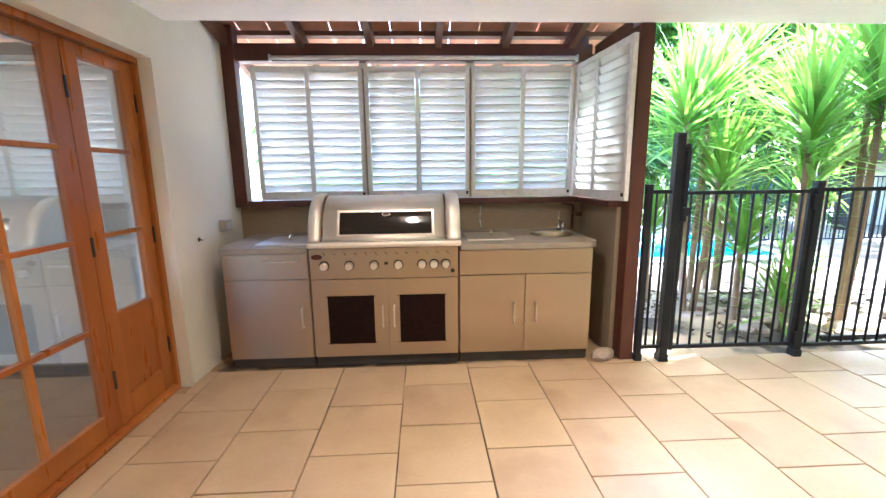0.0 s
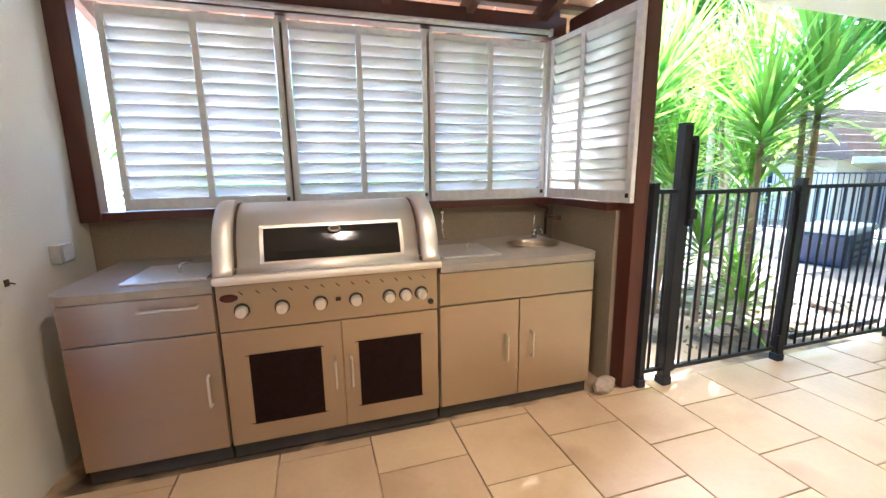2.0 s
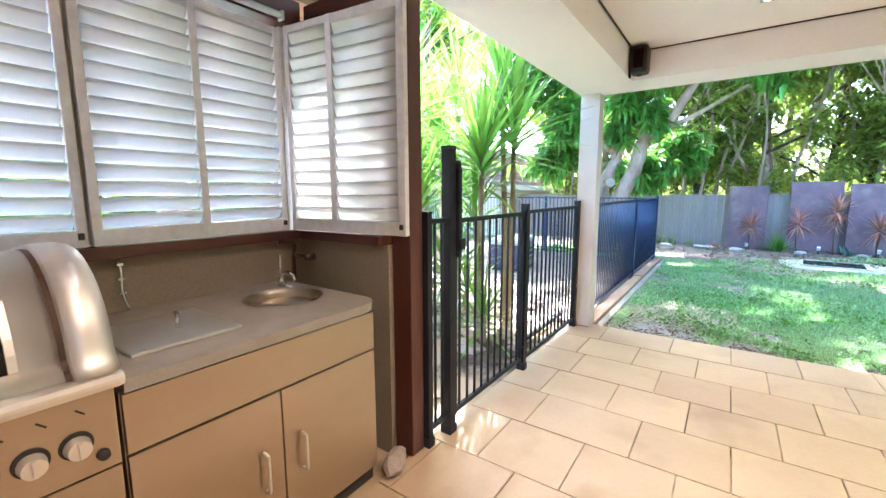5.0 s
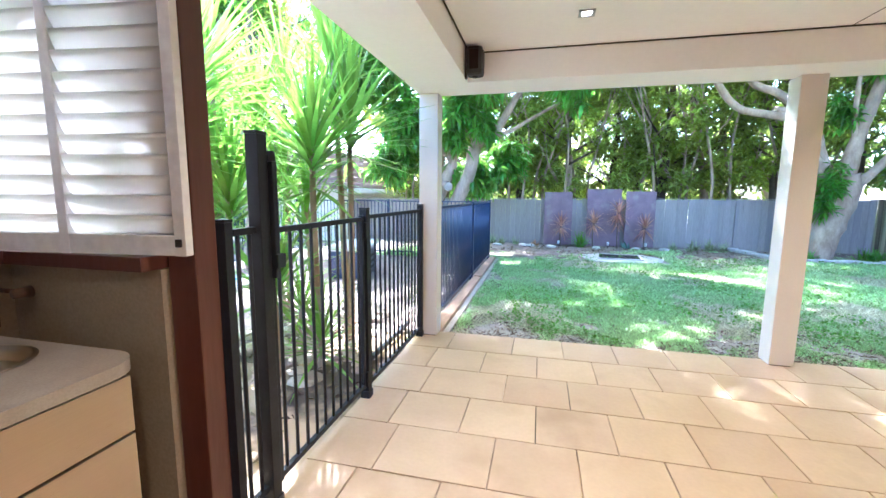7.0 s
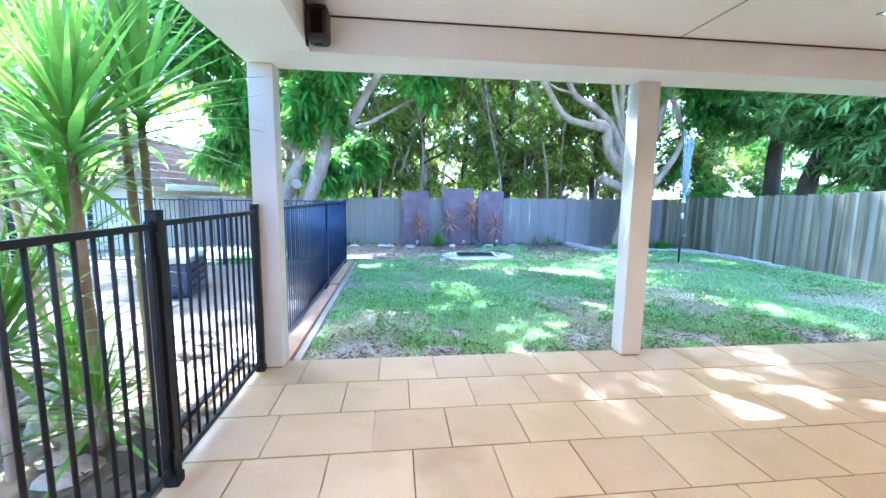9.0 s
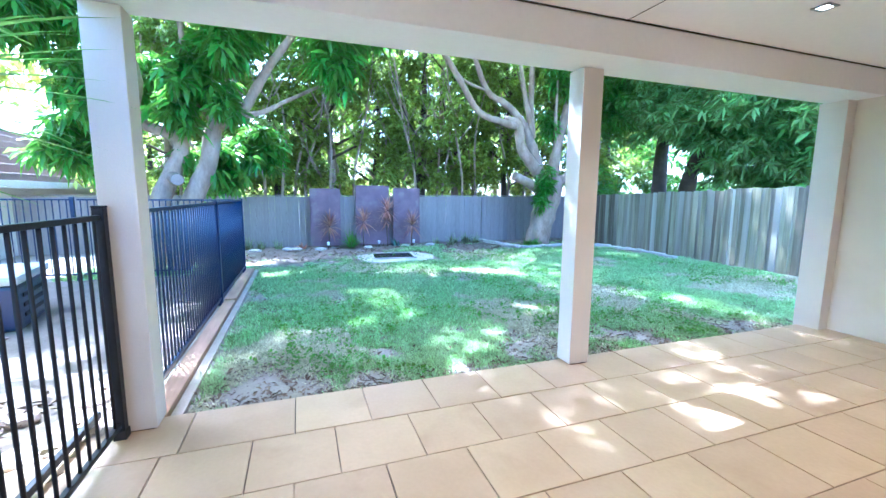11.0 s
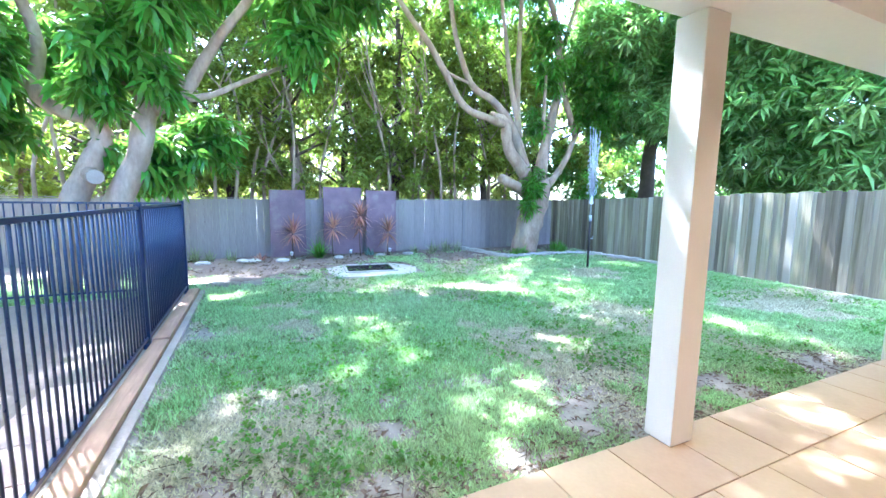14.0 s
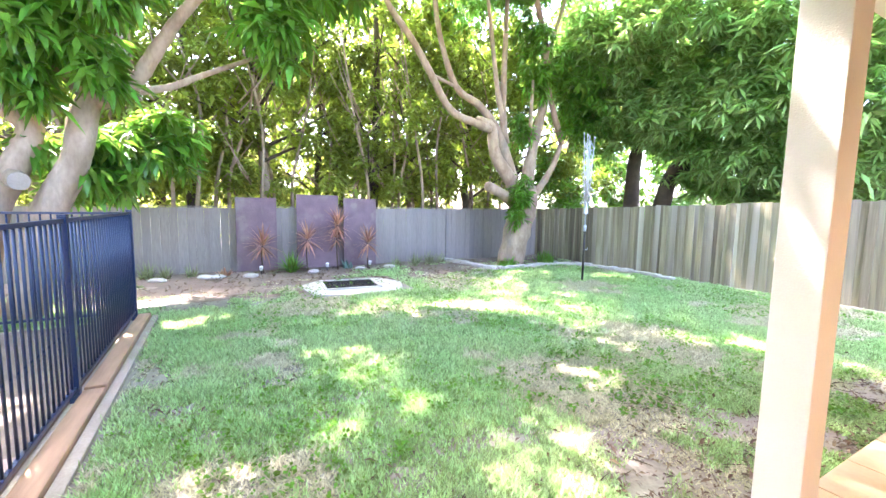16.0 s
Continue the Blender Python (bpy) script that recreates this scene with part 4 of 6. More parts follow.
# ---- folded clothes hoist ----
CX, CY = 9.05, -4.3
ho = thing("clothes_hoist", "folded rotary clothes hoist with white lines on a metal pole", "clothes hoist", "", (CX, CY, LAWN_Z))
part("pole", rod((0, 0, -0.05), (0, 0, 1.05), 0.022, 0.022, 12), DARK, ho, "dark lower pole", True)
part("mast", rod((0, 0, 1.05), (0.01, -0.02, 2.8), 0.016, 0.014, 12), ALU, ho, smooth=True)
part("collar", rod((0, 0, 0.98), (0, 0, 1.1), 0.03, 0.03, 12), CORD, ho, smooth=True)
bm = bmesh.new()
put_tube(bm, bend([(0, 0, 0.6), (0.03, -0.06, 0.62), (0.05, -0.14, 0.61), (0.05, -0.15, 0.66)], 5), [0.009] * 16, 8)
part("crank", bm, CORD, ho, "white crank handle", True)
part("hub", rod((0, 0, 1.32), (0, 0, 1.5), 0.05, 0.03, 14), ALU, ho)
rng = random.Random(4)
for i in range(4):
    a = math.radians(90 * i + 25)
    foot, tip = Vector((0.03 * math.cos(a), 0.03 * math.sin(a), 1.42)), Vector((0.1 * math.cos(a), 0.1 * math.sin(a), 2.82 - 0.05 * i))
    arm = part("arm", rod(foot, tip, 0.011, 0.009, 8), ALU, ho, smooth=True)
    part("arm_tip", rod(tip, tip + Vector((0, 0, 0.04)), 0.014, 0.012, 8), CORD, arm)
for i in range(9):
    z = 1.62 + 0.13 * i
    bm = bmesh.new()
    ring = []
    for k in range(25):
        a = 2 * math.pi * k / 24
        r = 0.075 + 0.035 * math.sin(3 * a + i) + rng.uniform(-0.01, 0.01)
        ring.append((r * math.cos(a), r * math.sin(a), z - 0.11 * abs(math.sin(2 * a)) + rng.uniform(-0.012, 0.012)))
    put_tube(bm, ring, [0.006] * 25, 5)
    part("line", bm, CORD, ho, "slack white washing line")

# ---- screens and planting along the back fence ----
rng = random.Random(12)
for y0, y1, top, lab in ((0.85, 1.6, 1.47, "low"), (-0.46, 0.42, 1.56, "tall"), (-1.34, -0.6, 1.5, "middle-sized")):
    s = thing("garden_screen", "mottled purple-brown metal garden screen, %s, against the fence" % lab, "garden screen", "garden screens", (12.72, 0, LAWN_Z))
    part("sheet", box(-0.006, 0.006, y0, y1, 0.02, top + 0.06, 0.002), SCREEN, s)
    part("edge", box(-0.02, 0.02, y0 - 0.012, y0 + 0.006, -0.1, top + 0.065, 0.002), SCREEN, s)
    part("edge", box(-0.02, 0.02, y1 - 0.006, y1 + 0.012, -0.1, top + 0.065, 0.002), SCREEN, s)
    part("top_band", box(-0.018, 0.018, y0, y1, top + 0.045, top + 0.066, 0.002), SCREEN, s)


def blades_mesh(name, items, material, segs=3):
    """Long strap leaves: items of (base, direction, length, width, droop)."""
    verts, faces = [], []
    for base, way, length, width, droop in items:
        way = Vector(way).normalized()
        side = way.cross(Vector((0, 0, 1)))
        side = side.normalized() if side.length > 1e-3 else Vector((1, 0, 0))
        nrm = side.cross(way)
        p, d = Vector(base), way.copy()
        n0 = len(verts)
        for i in range(segs + 1):
            t = i / segs
            w = width * (0.55 + 1.4 * t * (1 - t) * 2 if t < 0.5 else 1.25 * (1 - t) ** 0.7 + 0.02)
            verts += [p - side * (w / 2) + nrm * (w * 0.18), p + side * (w / 2) + nrm * (w * 0.18)] if i < segs else [p]
            d = (d + Vector((0, 0, -droop / segs * (0.4 + t)))).normalized()
            p = p + d * (length / segs)
        for i in range(segs - 1):
            a = n0 + 2 * i
            faces.append((a, a + 1, a + 3, a + 2))
        a = n0 + 2 * (segs - 1)
        faces.append((a, a + 1, a + 2))
    me = bpy.data.meshes.new(name)
    me.from_pydata([tuple(v) for v in verts], [], faces)
    me.materials.append(material)
    return me


def strap_head(rng, at, n, length, width, spread=1.0, droop=0.9, tall=0.12):
    items = []
    for i in range(n):
        az = i * 2.39996 + rng.uniform(-0.25, 0.25)
        el = math.radians(82 - 105 * spread * (i / n) ** 0.9 + rng.uniform(-9, 9))
        way = (math.cos(az) * math.cos(el), math.sin(az) * math.cos(el), math.sin(el))
        base = Vector(at) + Vector((math.cos(az) * 0.015, math.sin(az) * 0.015, -tall * i / n))
        items.append((base, way, length * rng.uniform(0.8, 1.12), width, droop * rng.uniform(0.5, 1.3) * (0.5 + 0.6 * math.cos(el))))
    return items


straps = {}


def leafy(parent, items, kind, material):
    """Each strap leaf is a part of its own, on one of a few shared meshes."""
    for k, (base, way, length, width, droop) in enumerate(items):
        key = (kind, min(int(droop * 6), 5))
        if key not in straps:
            straps[key] = blades_mesh("leaf", [((0, 0, 0), (1, 0, 0), 1.0, width / length, (key[1] + 0.5) / 6)], material, 5)
        way = Vector(way)
        ob = piece("leaf", straps[key], parent, base, math.degrees(math.atan2(way.y, way.x)), 0, -math.degrees(math.asin(max(-1, min(1, way.normalized().z)))), (length, length, length))


for y, h, seed in ((1.14, 0.62, 1), (0.27, 0.72, 2), (-0.36, 1.02, 3), (-1.03, 0.62, 4)):
    r = random.Random(seed)
    c = thing("cordyline", "spiky red-bronze cordyline on a thin stem", "cordyline", "cordylines at the screens", (12.5 - 0.05 * seed, y, LAWN_Z))
    bm = bmesh.new()
    put_tube(bm, bend([(0, 0, -0.02), (0.01, 0.02, h * 0.5), (0, 0, h)], 4), [0.018, 0.017, 0.016, 0.015, 0.014, 0.013, 0.012, 0.012, 0.012], 6)
    part("stem", bm, DARKBARK, c, smooth=True)
    leafy(c, strap_head(r, (0, 0, h), 50, 0.42, 0.034, 1.25, 0.5), "cordyline", CORDY)
    if seed == 3:
        leafy(c, strap_head(r, (0.03, 0.02, h * 0.72), 30, 0.36, 0.028, 1.25, 0.6), "cordyline", CORDY)


def tuft(name, label, category, at, n, length, width, material, seed, droop=0.8, group="garden bed plants", spread=0.85, rad=0.08):
    r = random.Random(seed)
    items = []
    for i in range(n):
        az, el = r.uniform(0, 6.283), math.radians(r.uniform(90 - 75 * spread, 88))
        items.append(((r.uniform(-rad, rad), r.uniform(-rad, rad), -0.01), (math.cos(az) * math.cos(el), math.sin(az) * math.cos(el), math.sin(el)), length * r.uniform(0.6, 1.1), width, droop * r.uniform(0.5, 1.4)))
    ob = part(name, blades_mesh(name, items, material), material)
    ob.matrix_basis = pose(*at)
    return tagged(ob, label, category, group)


SILVER = mat("dry_grass", (0.3, 0.3, 0.18), (0.22, 0.24, 0.12), 0.7, vary=0.35, thin=0.2)
tuft("fern", "dark green cycad fern between the cordylines", "fern", (12.35, 0.6, LAWN_Z), 60, 0.5, 0.035, LEAF, 3, 0.9)
tuft("agave", "small blue-grey agave in the garden bed", "agave", (12.4, -0.6, LAWN_Z), 18, 0.26, 0.06, mat("agave_leaf", (0.16, 0.26, 0.2), (0.12, 0.2, 0.16), 0.5, vary=0.2), 8, 0.3)
tuft("bromeliad", "low dark red bromeliad in the garden bed", "bromeliad", (12.3, 1.85, LAWN_Z), 26, 0.22, 0.05, CORDY, 9, 0.4)
for i, (x, y, n, L) in enumerate(((12.5, 3.1, 60, 0.4), (12.45, 2.8, 50, 0.32), (12.55, 3.5, 60, 0.42), (12.5, 2.4, 40, 0.3), (12.5, 4.1, 60, 0.4), (12.5, -2.3, 60, 0.38), (12.45, -2.65, 70, 0.42), (12.5, -3.0, 60, 0.36), (12.55, -1.8, 40, 0.26), (12.2, -2.1, 30, 0.2))):
    tuft("grass_tuft", "dry silvery strap-leaf tuft at the fence foot", "grass tuft", (x, y, LAWN_Z), n, L, 0.02, SILVER, 30 + i, 1.1, "strap-leaf tufts")
for i, (x, y, L) in enumerate(((11.2, -4.2, 0.3), (11.35, -5.45, 0.36), (11.7, -5.8, 0.34), (11.1, -4.0, 0.24))):
    tuft("shrub", "low dark green clump in the tree bed", "shrub", (x, y, LAWN_Z), 90, L, 0.03, LEAF, 50 + i, 0.7, "tree bed plants", 0.95, 0.16)
for i, y in enumerate((1.2, -0.1, -1.05)):
    sp = thing("spike_light", "small white garden spike light by the screens", "garden light", "garden spike lights", (12.25, y, LAWN_Z))
    part("spike", rod((0, 0, -0.03), (0, 0, 0.1), 0.01, 0.01, 8), DARK, sp)
    part("head", rod((0, 0, 0.1), (-0.03, 0, 0.17), 0.03, 0.035, 12), WHITE, sp)
for i, (x, y) in enumerate(((12.2, 2.15), (12.15, 1.95), (12.1, 0.2), (12.15, -0.8), (12.2, -1.5), (12.05, 1.4), (12.1, 2.9))):
    rock("edging_stone", (0.22, 0.3, 0.1), (x, y, LAWN_Z - 0.01), CONCRETE, "pale stone edging the garden bed", "stone", "bed edging stones", 60 + i, 30 * i)

# ---- trees ----
def rosettes(name, spots, material, seed, leaves=11, length=0.22, width=0.05, droop=0.35):
    """A crown: at each spot (x, y, z, size) a rosette of folded lance leaves, drooping outward."""
    g = np.random.default_rng(seed)
    S = np.asarray(spots, float)
    n = len(S) * leaves
    at, size = np.repeat(S[:, :3], leaves, 0), np.repeat(S[:, 3], leaves)
    az = g.uniform(0, 2 * np.pi, n)
    el = g.uniform(-0.9, 0.75, n) - droop
    d = np.stack([np.cos(az) * np.cos(el), np.sin(az) * np.cos(el), np.sin(el)], 1)
    side = np.stack([-np.sin(az), np.cos(az), np.zeros(n)], 1)
    roll = g.uniform(-0.7, 0.7, n)[:, None]
    up = np.cross(side, d)
    side = side * np.cos(roll) + up * np.sin(roll)
    up = np.cross(side, d)
    L, w = (length * size * g.uniform(0.65, 1.2, n))[:, None], (width * size * g.uniform(0.8, 1.2, n))[:, None]
    base = at + d * 0.02 + g.normal(0, 0.03, (n, 3)) * size[:, None]
    sag = np.array([[0, 0, -1.0]])
    mid = base + d * L * 0.5 + sag * L * 0.04
    tip = base + d * L + sag * L * 0.22
    V = np.stack([base, mid - side * w / 2 - up * w * 0.15, tip, mid + side * w / 2 - up * w * 0.15], 1).reshape(-1, 3)
    k = np.arange(n)[:, None] * 4
    F = np.concatenate([k + [[0, 1, 2]], k + [[0, 2, 3]]], 0)
    me = bpy.data.meshes.new(name)
    me.vertices.add(len(V))
    me.vertices.foreach_set("co", V.ravel())
    me.loops.add(F.size)
    me.loops.foreach_set("vertex_index", F.ravel().astype(np.int32))
    me.polygons.add(len(F))
    me.polygons.foreach_set("loop_start", np.arange(0, F.size, 3, dtype=np.int32))
    me.update(calc_edges=True)
    me.materials.append(material)
    return me


def blob(g, centre, radii, n, hollow=0.45, size=(0.8, 1.2)):
    """Spots scattered in the outer part of a lumpy ellipsoid."""
    d = g.normal(0, 1, (n, 3))
    d /= np.linalg.norm(d, axis=1)[:, None]
    r = g.uniform(hollow, 1.0, n) ** 0.6
    lump = 1 + 0.22 * np.sin(4 * d[:, 0] + 3 * d[:, 1] + centre[0]) + 0.18 * np.sin(6 * d[:, 2] + 5 * d[:, 1] + centre[1])
    p = np.asarray(centre) + d * (r * lump)[:, None] * np.asarray(radii)
    return np.c_[p, g.uniform(*size, n)]


def limb(bm, pts, r0, r1, seed=0, n=9):
    c = bend(pts, 4)
    r = random.Random(seed)
    put_tube(bm, c, [(r0 + (r1 - r0) * i / (len(c) - 1)) * r.uniform(0.94, 1.07) for i in range(len(c))], n, 0.05, r)


def add_limb(parent, pts, r0, r1, seed):
    bm = bmesh.new()
    limb(bm, pts, r0, r1, seed)
    return part("limb", bm, BARK, parent, smooth=True)


# twin-stemmed tree behind the pool fence
lt = thing("mango_tree", "pale-barked twin-stemmed tree with drooping green leaves behind the pool fence", "tree", "garden trees", (0, 0, 0))
bm = bmesh.new()
limb(bm, [(9.95, 3.95, -0.1), (9.9, 3.69, 1.1), (9.9, 3.38, 1.81), (9.9, 3.26, 2.4), (9.9, 3.13, 2.62)], 0.185, 0.125, 1, 14)
part("trunk", bm, BARK, lt, smooth=True)
bm = bmesh.new()
limb(bm, [(9.95, 4.35, -0.1), (9.9, 4.17, 1.08), (9.95, 3.96, 1.64), (10.0, 3.78, 2.16), (9.95, 3.98, 2.42)], 0.17, 0.115, 2, 14)
part("trunk", bm, BARK, lt, smooth=True)
add_limb(lt, [(9.9, 3.2, 2.5), (9.8, 2.79, 2.74), (9.7, 2.51, 3.17), (9.6, 2.23, 3.6), (9.5, 1.84, 4.12), (9.2, 1.3, 4.9)], 0.105, 0.05, 70)
add_limb(lt, [(9.85, 2.95, 2.66), (9.9, 2.44, 2.8), (10.0, 2.06, 3.03), (10.1, 1.32, 3.45), (10.2, 0.7, 3.8)], 0.055, 0.02, 72)
add_limb(lt, [(9.9, 3.2, 2.5), (9.85, 3.33, 2.72), (9.8, 3.47, 2.9), (9.75, 3.58, 3.3), (9.6, 3.6, 4.3)], 0.085, 0.04, 74)
add_limb(lt, [(9.95, 3.9, 2.36), (9.9, 4.22, 2.43), (9.85, 4.4, 2.65), (9.8, 4.3, 3.15), (9.7, 4.4, 3.7), (9.5, 4.7, 4.8)], 0.105, 0.05, 76)
add_limb(lt, [(9.95, 3.96, 1.62), (9.75, 3.86, 1.56), (9.62, 3.8, 1.55)], 0.11, 0.1, 78)
part("cut_face", rod((9.66, 3.82, 1.553), (9.607, 3.795, 1.55), 0.1, 0.094, 16), STRIP, lt, "pale sawn stub")
add_limb(lt, [(9.85, 4.3, 2.6), (10.1, 4.9, 3.0), (10.3, 5.5, 3.6)], 0.08, 0.03, 80)
# two unseen boughs, added to carry the shading leaf blobs overhead
add_limb(lt, [(9.2, 1.3, 4.9), (8.0, 1.6, 5.4), (6.6, 1.2, 5.5), (6.2, -1.0, 5.8)], 0.06, 0.02, 99)
add_limb(lt, [(8.0, 1.6, 5.4), (7.0, 2.6, 5.6), (6.2, 3.2, 5.6), (5.0, 4.2, 5.3), (3.8, 3.9, 5.0)], 0.04, 0.015, 98)
g = np.random.default_rng(2)
spots = np.concatenate([blob(g, c, r, n, 0.2) for c, r, n in (
    ((9.4, 3.45, 3.3), (0.4, 0.36, 0.42), 62), ((9.55, 3.72, 2.75), (0.32, 0.3, 0.26), 36), ((9.3, 4.75, 3.0), (0.45, 0.45, 0.5), 60), ((9.1, 2.9, 3.75), (0.4, 0.38, 0.34), 50), ((9.5, 3.0, 2.95), (0.3, 0.22, 0.26), 22),
    ((9.2, 3.3, 4.75), (1.1, 0.9, 0.5), 170), ((9.5, 1.2, 3.95), (0.5, 0.42, 0.7), 120), ((9.8, 0.5, 4.75), (0.8, 0.7, 0.5), 130),
    ((9.0, 5.3, 4.0), (0.9, 0.8, 0.8), 170), ((10.3, 5.3, 2.2), (0.6, 0.7, 0.5), 90), ((10.6, 2.5, 4.9), (1.0, 0.9, 0.4), 120), ((10.8, 2.6, 2.3), (0.5, 0.5, 0.45), 60), ((10.6, 4.6, 3.3), (0.7, 0.7, 0.5), 90),
    # the first two are unseen high canopy, added to shade the lawn
    ((8.6, 3.4, 5.6), (2.0, 2.3, 0.8), 230), ((8.8, 0.6, 5.8), (2.0, 1.5, 0.7), 270), ((10.4, 3.3, 1.9), (0.4, 0.7, 0.5), 90))])
# unseen overhead blobs, added to block sun from patio, lawn and pool side
spots = np.concatenate([spots] + [blob(g, c, r, n, 0.1) for c, r, n in (((6.7, 3.2, 5.6), (1.7, 1.2, 0.5), 360), ((5.9, 2.7, 5.4), (1.0, 0.9, 0.5), 330), ((3.9, 3.4, 5.0), (1.1, 0.7, 0.45), 200), ((5.6, 3.75, 5.3), (0.8, 0.55, 0.4), 170), ((10.3, 5.9, 5.7), (1.7, 1.4, 0.5), 380), ((6.4, 1.3, 5.5), (1.6, 1.1, 0.5), 150), ((6.2, -0.6, 5.8), (1.5, 1.0, 0.5), 150), ((6.4, -2.8, 6.0), (1.6, 1.2, 0.5), 190), ((8.0, -0.6, 5.9), (1.2, 1.1, 0.5), 170), ((6.7, -2.0, 6.1), (1.2, 1.0, 0.4), 260), ((8.3, -2.5, 6.2), (1.2, 0.9, 0.4), 260))])
part("crown", rosettes("crown", spots, LEAF, 3, 14, 0.29, 0.078, 0.5), LEAF, lt)

# pruned, many-limbed tree in the corner bed
rt = thing("mango_tree", "stout pruned tree with many pale bare limbs in the corner bed", "tree", "garden trees", (0, 0, 0))
bm = bmesh.new()
limb(bm, [(11.6, -4.5, -0.15), (11.6, -4.58, 0.25), (11.6, -4.75, 0.9), (11.6, -4.9, 1.5), (11.6, -4.85, 1.85)], 0.33, 0.34, 3, 16)
part("trunk", bm, BARK, rt, smooth=True)
add_limb(rt, [(11.6, -4.7, 1.35), (11.5, -4.2, 1.65), (11.4, -3.62, 1.85)], 0.14, 0.12, 89)
add_limb(rt, [(11.6, -4.7, 1.6), (11.5, -4.3, 2.1), (11.45, -3.85, 2.6), (11.4, -3.68, 3.2), (11.4, -3.3, 3.3)], 0.17, 0.1, 91)
add_limb(rt, [(11.4, -3.66, 3.15), (11.2, -3.1, 3.2), (11.1, -2.43, 3.37), (11.0, -1.9, 4.0), (11.0, -1.5, 4.55), (10.9, -1.0, 5.0), (10.8, -0.5, 5.6)], 0.1, 0.045, 93)
add_limb(rt, [(11.5, -4.5, 1.9), (11.6, -4.25, 2.7), (11.7, -4.0, 3.3), (11.7, -3.5, 3.75), (11.8, -2.95, 4.1), (11.8, -2.5, 5.2), (11.7, -2.3, 6.2)], 0.14, 0.045, 95)
add_limb(rt, [(11.7, -4.6, 1.9), (11.8, -4.4, 2.9), (11.8, -4.3, 4.2), (11.7, -4.27, 6.3)], 0.12, 0.05, 97)
add_limb(rt, [(11.6, -4.3, 2.9), (11.5, -3.95, 3.9), (11.4, -3.7, 4.8), (11.3, -3.4, 6.2)], 0.08, 0.035, 99)
add_limb(rt, [(11.6, -4.9, 1.7), (11.6, -5.02, 2.3), (11.55, -5.1, 2.95), (11.5, -5.4, 4.4), (11.4, -5.2, 5.4), (11.3, -4.74, 6.4)], 0.18, 0.06, 101)
add_limb(rt, [(11.5, -5.35, 4.9), (11.5, -5.6, 5.7), (11.4, -5.9, 6.7)], 0.07, 0.04, 103)
add_limb(rt, [(11.6, -5.0, 1.5), (11.6, -5.45, 1.95), (11.6, -5.84, 2.5), (11.6, -6.2, 3.3), (11.6, -6.8, 4.2)], 0.105, 0.05, 105)
add_limb(rt, [(11.55, -6.05, 3.05), (11.45, -5.6, 3.85), (11.4, -5.33, 4.5), (11.3, -5.0, 5.6)], 0.085, 0.04, 107)
add_limb(rt, [(11.6, -5.05, 2.5), (11.4, -4.85, 3.3), (11.3, -4.8, 4.4)], 0.07, 0.03, 109)
add_limb(rt, [(11.8, -2.9, 4.1), (11.7, -2.2, 4.3), (11.6, -1.7, 4.9)], 0.04, 0.02, 111)
g = np.random.default_rng(5)
spots = np.concatenate([blob(g, c, r, n, 0.1) for c, r, n in (
    ((11.25, -4.5, 1.75), (0.16, 0.2, 0.38), 40), ((11.25, -4.35, 1.2), (0.1, 0.14, 0.25), 16), ((11.6, -4.75, 3.35), (0.24, 0.3, 0.4), 40), ((11.4, -5.05, 4.5), (0.35, 0.4, 0.5), 70),
    ((11.4, -4.9, 5.4), (0.45, 0.4, 0.6), 70), ((11.0, -6.2, 4.6), (0.8, 0.8, 0.9), 240), ((11.3, -6.6, 3.6), (0.6, 0.6, 0.6), 130),
    # high canopy mostly out of view, added to shade the lawn and fences
    ((11.5, -4.6, 6.9), (1.6, 2.0, 0.7), 380), ((10.9, -2.8, 7.0), (1.7, 1.3, 0.5), 380), ((12.8, -4.6, 7.3), (1.9, 1.6, 0.6), 260), ((14.8, -4.4, 7.3), (1.6, 1.5, 0.6), 160), ((13.4, 0.4, 7.0), (1.9, 2.0, 0.5), 420), ((13.3, 2.6, 7.0), (1.6, 1.6, 0.5), 260), ((12.6, -2.2, 7.2), (1.5, 1.4, 0.5), 260), ((10.2, -1.6, 6.6), (1.6, 1.5, 0.6), 280), ((9.5, -3.7, 6.8), (1.7, 1.4, 0.6), 260), ((8.3, -4.9, 6.9), (1.5, 1.2, 0.5), 200), ((8.6, -2.9, 6.6), (1.3, 1.2, 0.5), 260))])
part("crown", rosettes("crown", spots, LEAF, 6, 11, 0.23, 0.055), LEAF, rt)

# dense mango behind the paling fence
mt = thing("mango_tree", "broad dense mango tree overhanging the paling fence", "tree", "garden trees", (0, 0, 0))
for i, (pts, r0, r1) in enumerate((([(11.3, -8.6, -0.1), (11.2, -8.5, 1.6), (11.1, -8.4, 2.6), (10.8, -8.2, 3.6)], 0.24, 0.14), ([(10.6, -8.8, -0.1), (10.35, -8.6, 1.4), (9.9, -8.4, 2.4), (9.0, -8.2, 3.0)], 0.26, 0.13), ([(9.9, -8.4, 2.4), (8.6, -8.3, 2.5), (7.4, -8.0, 2.9)], 0.12, 0.05))):
    bm = bmesh.new()
    limb(bm, pts, r0, r1, 60 + i, 12)
    part("trunk" if i < 2 else "limb", bm, DARKBARK, mt, smooth=True)
g = np.random.default_rng(9)
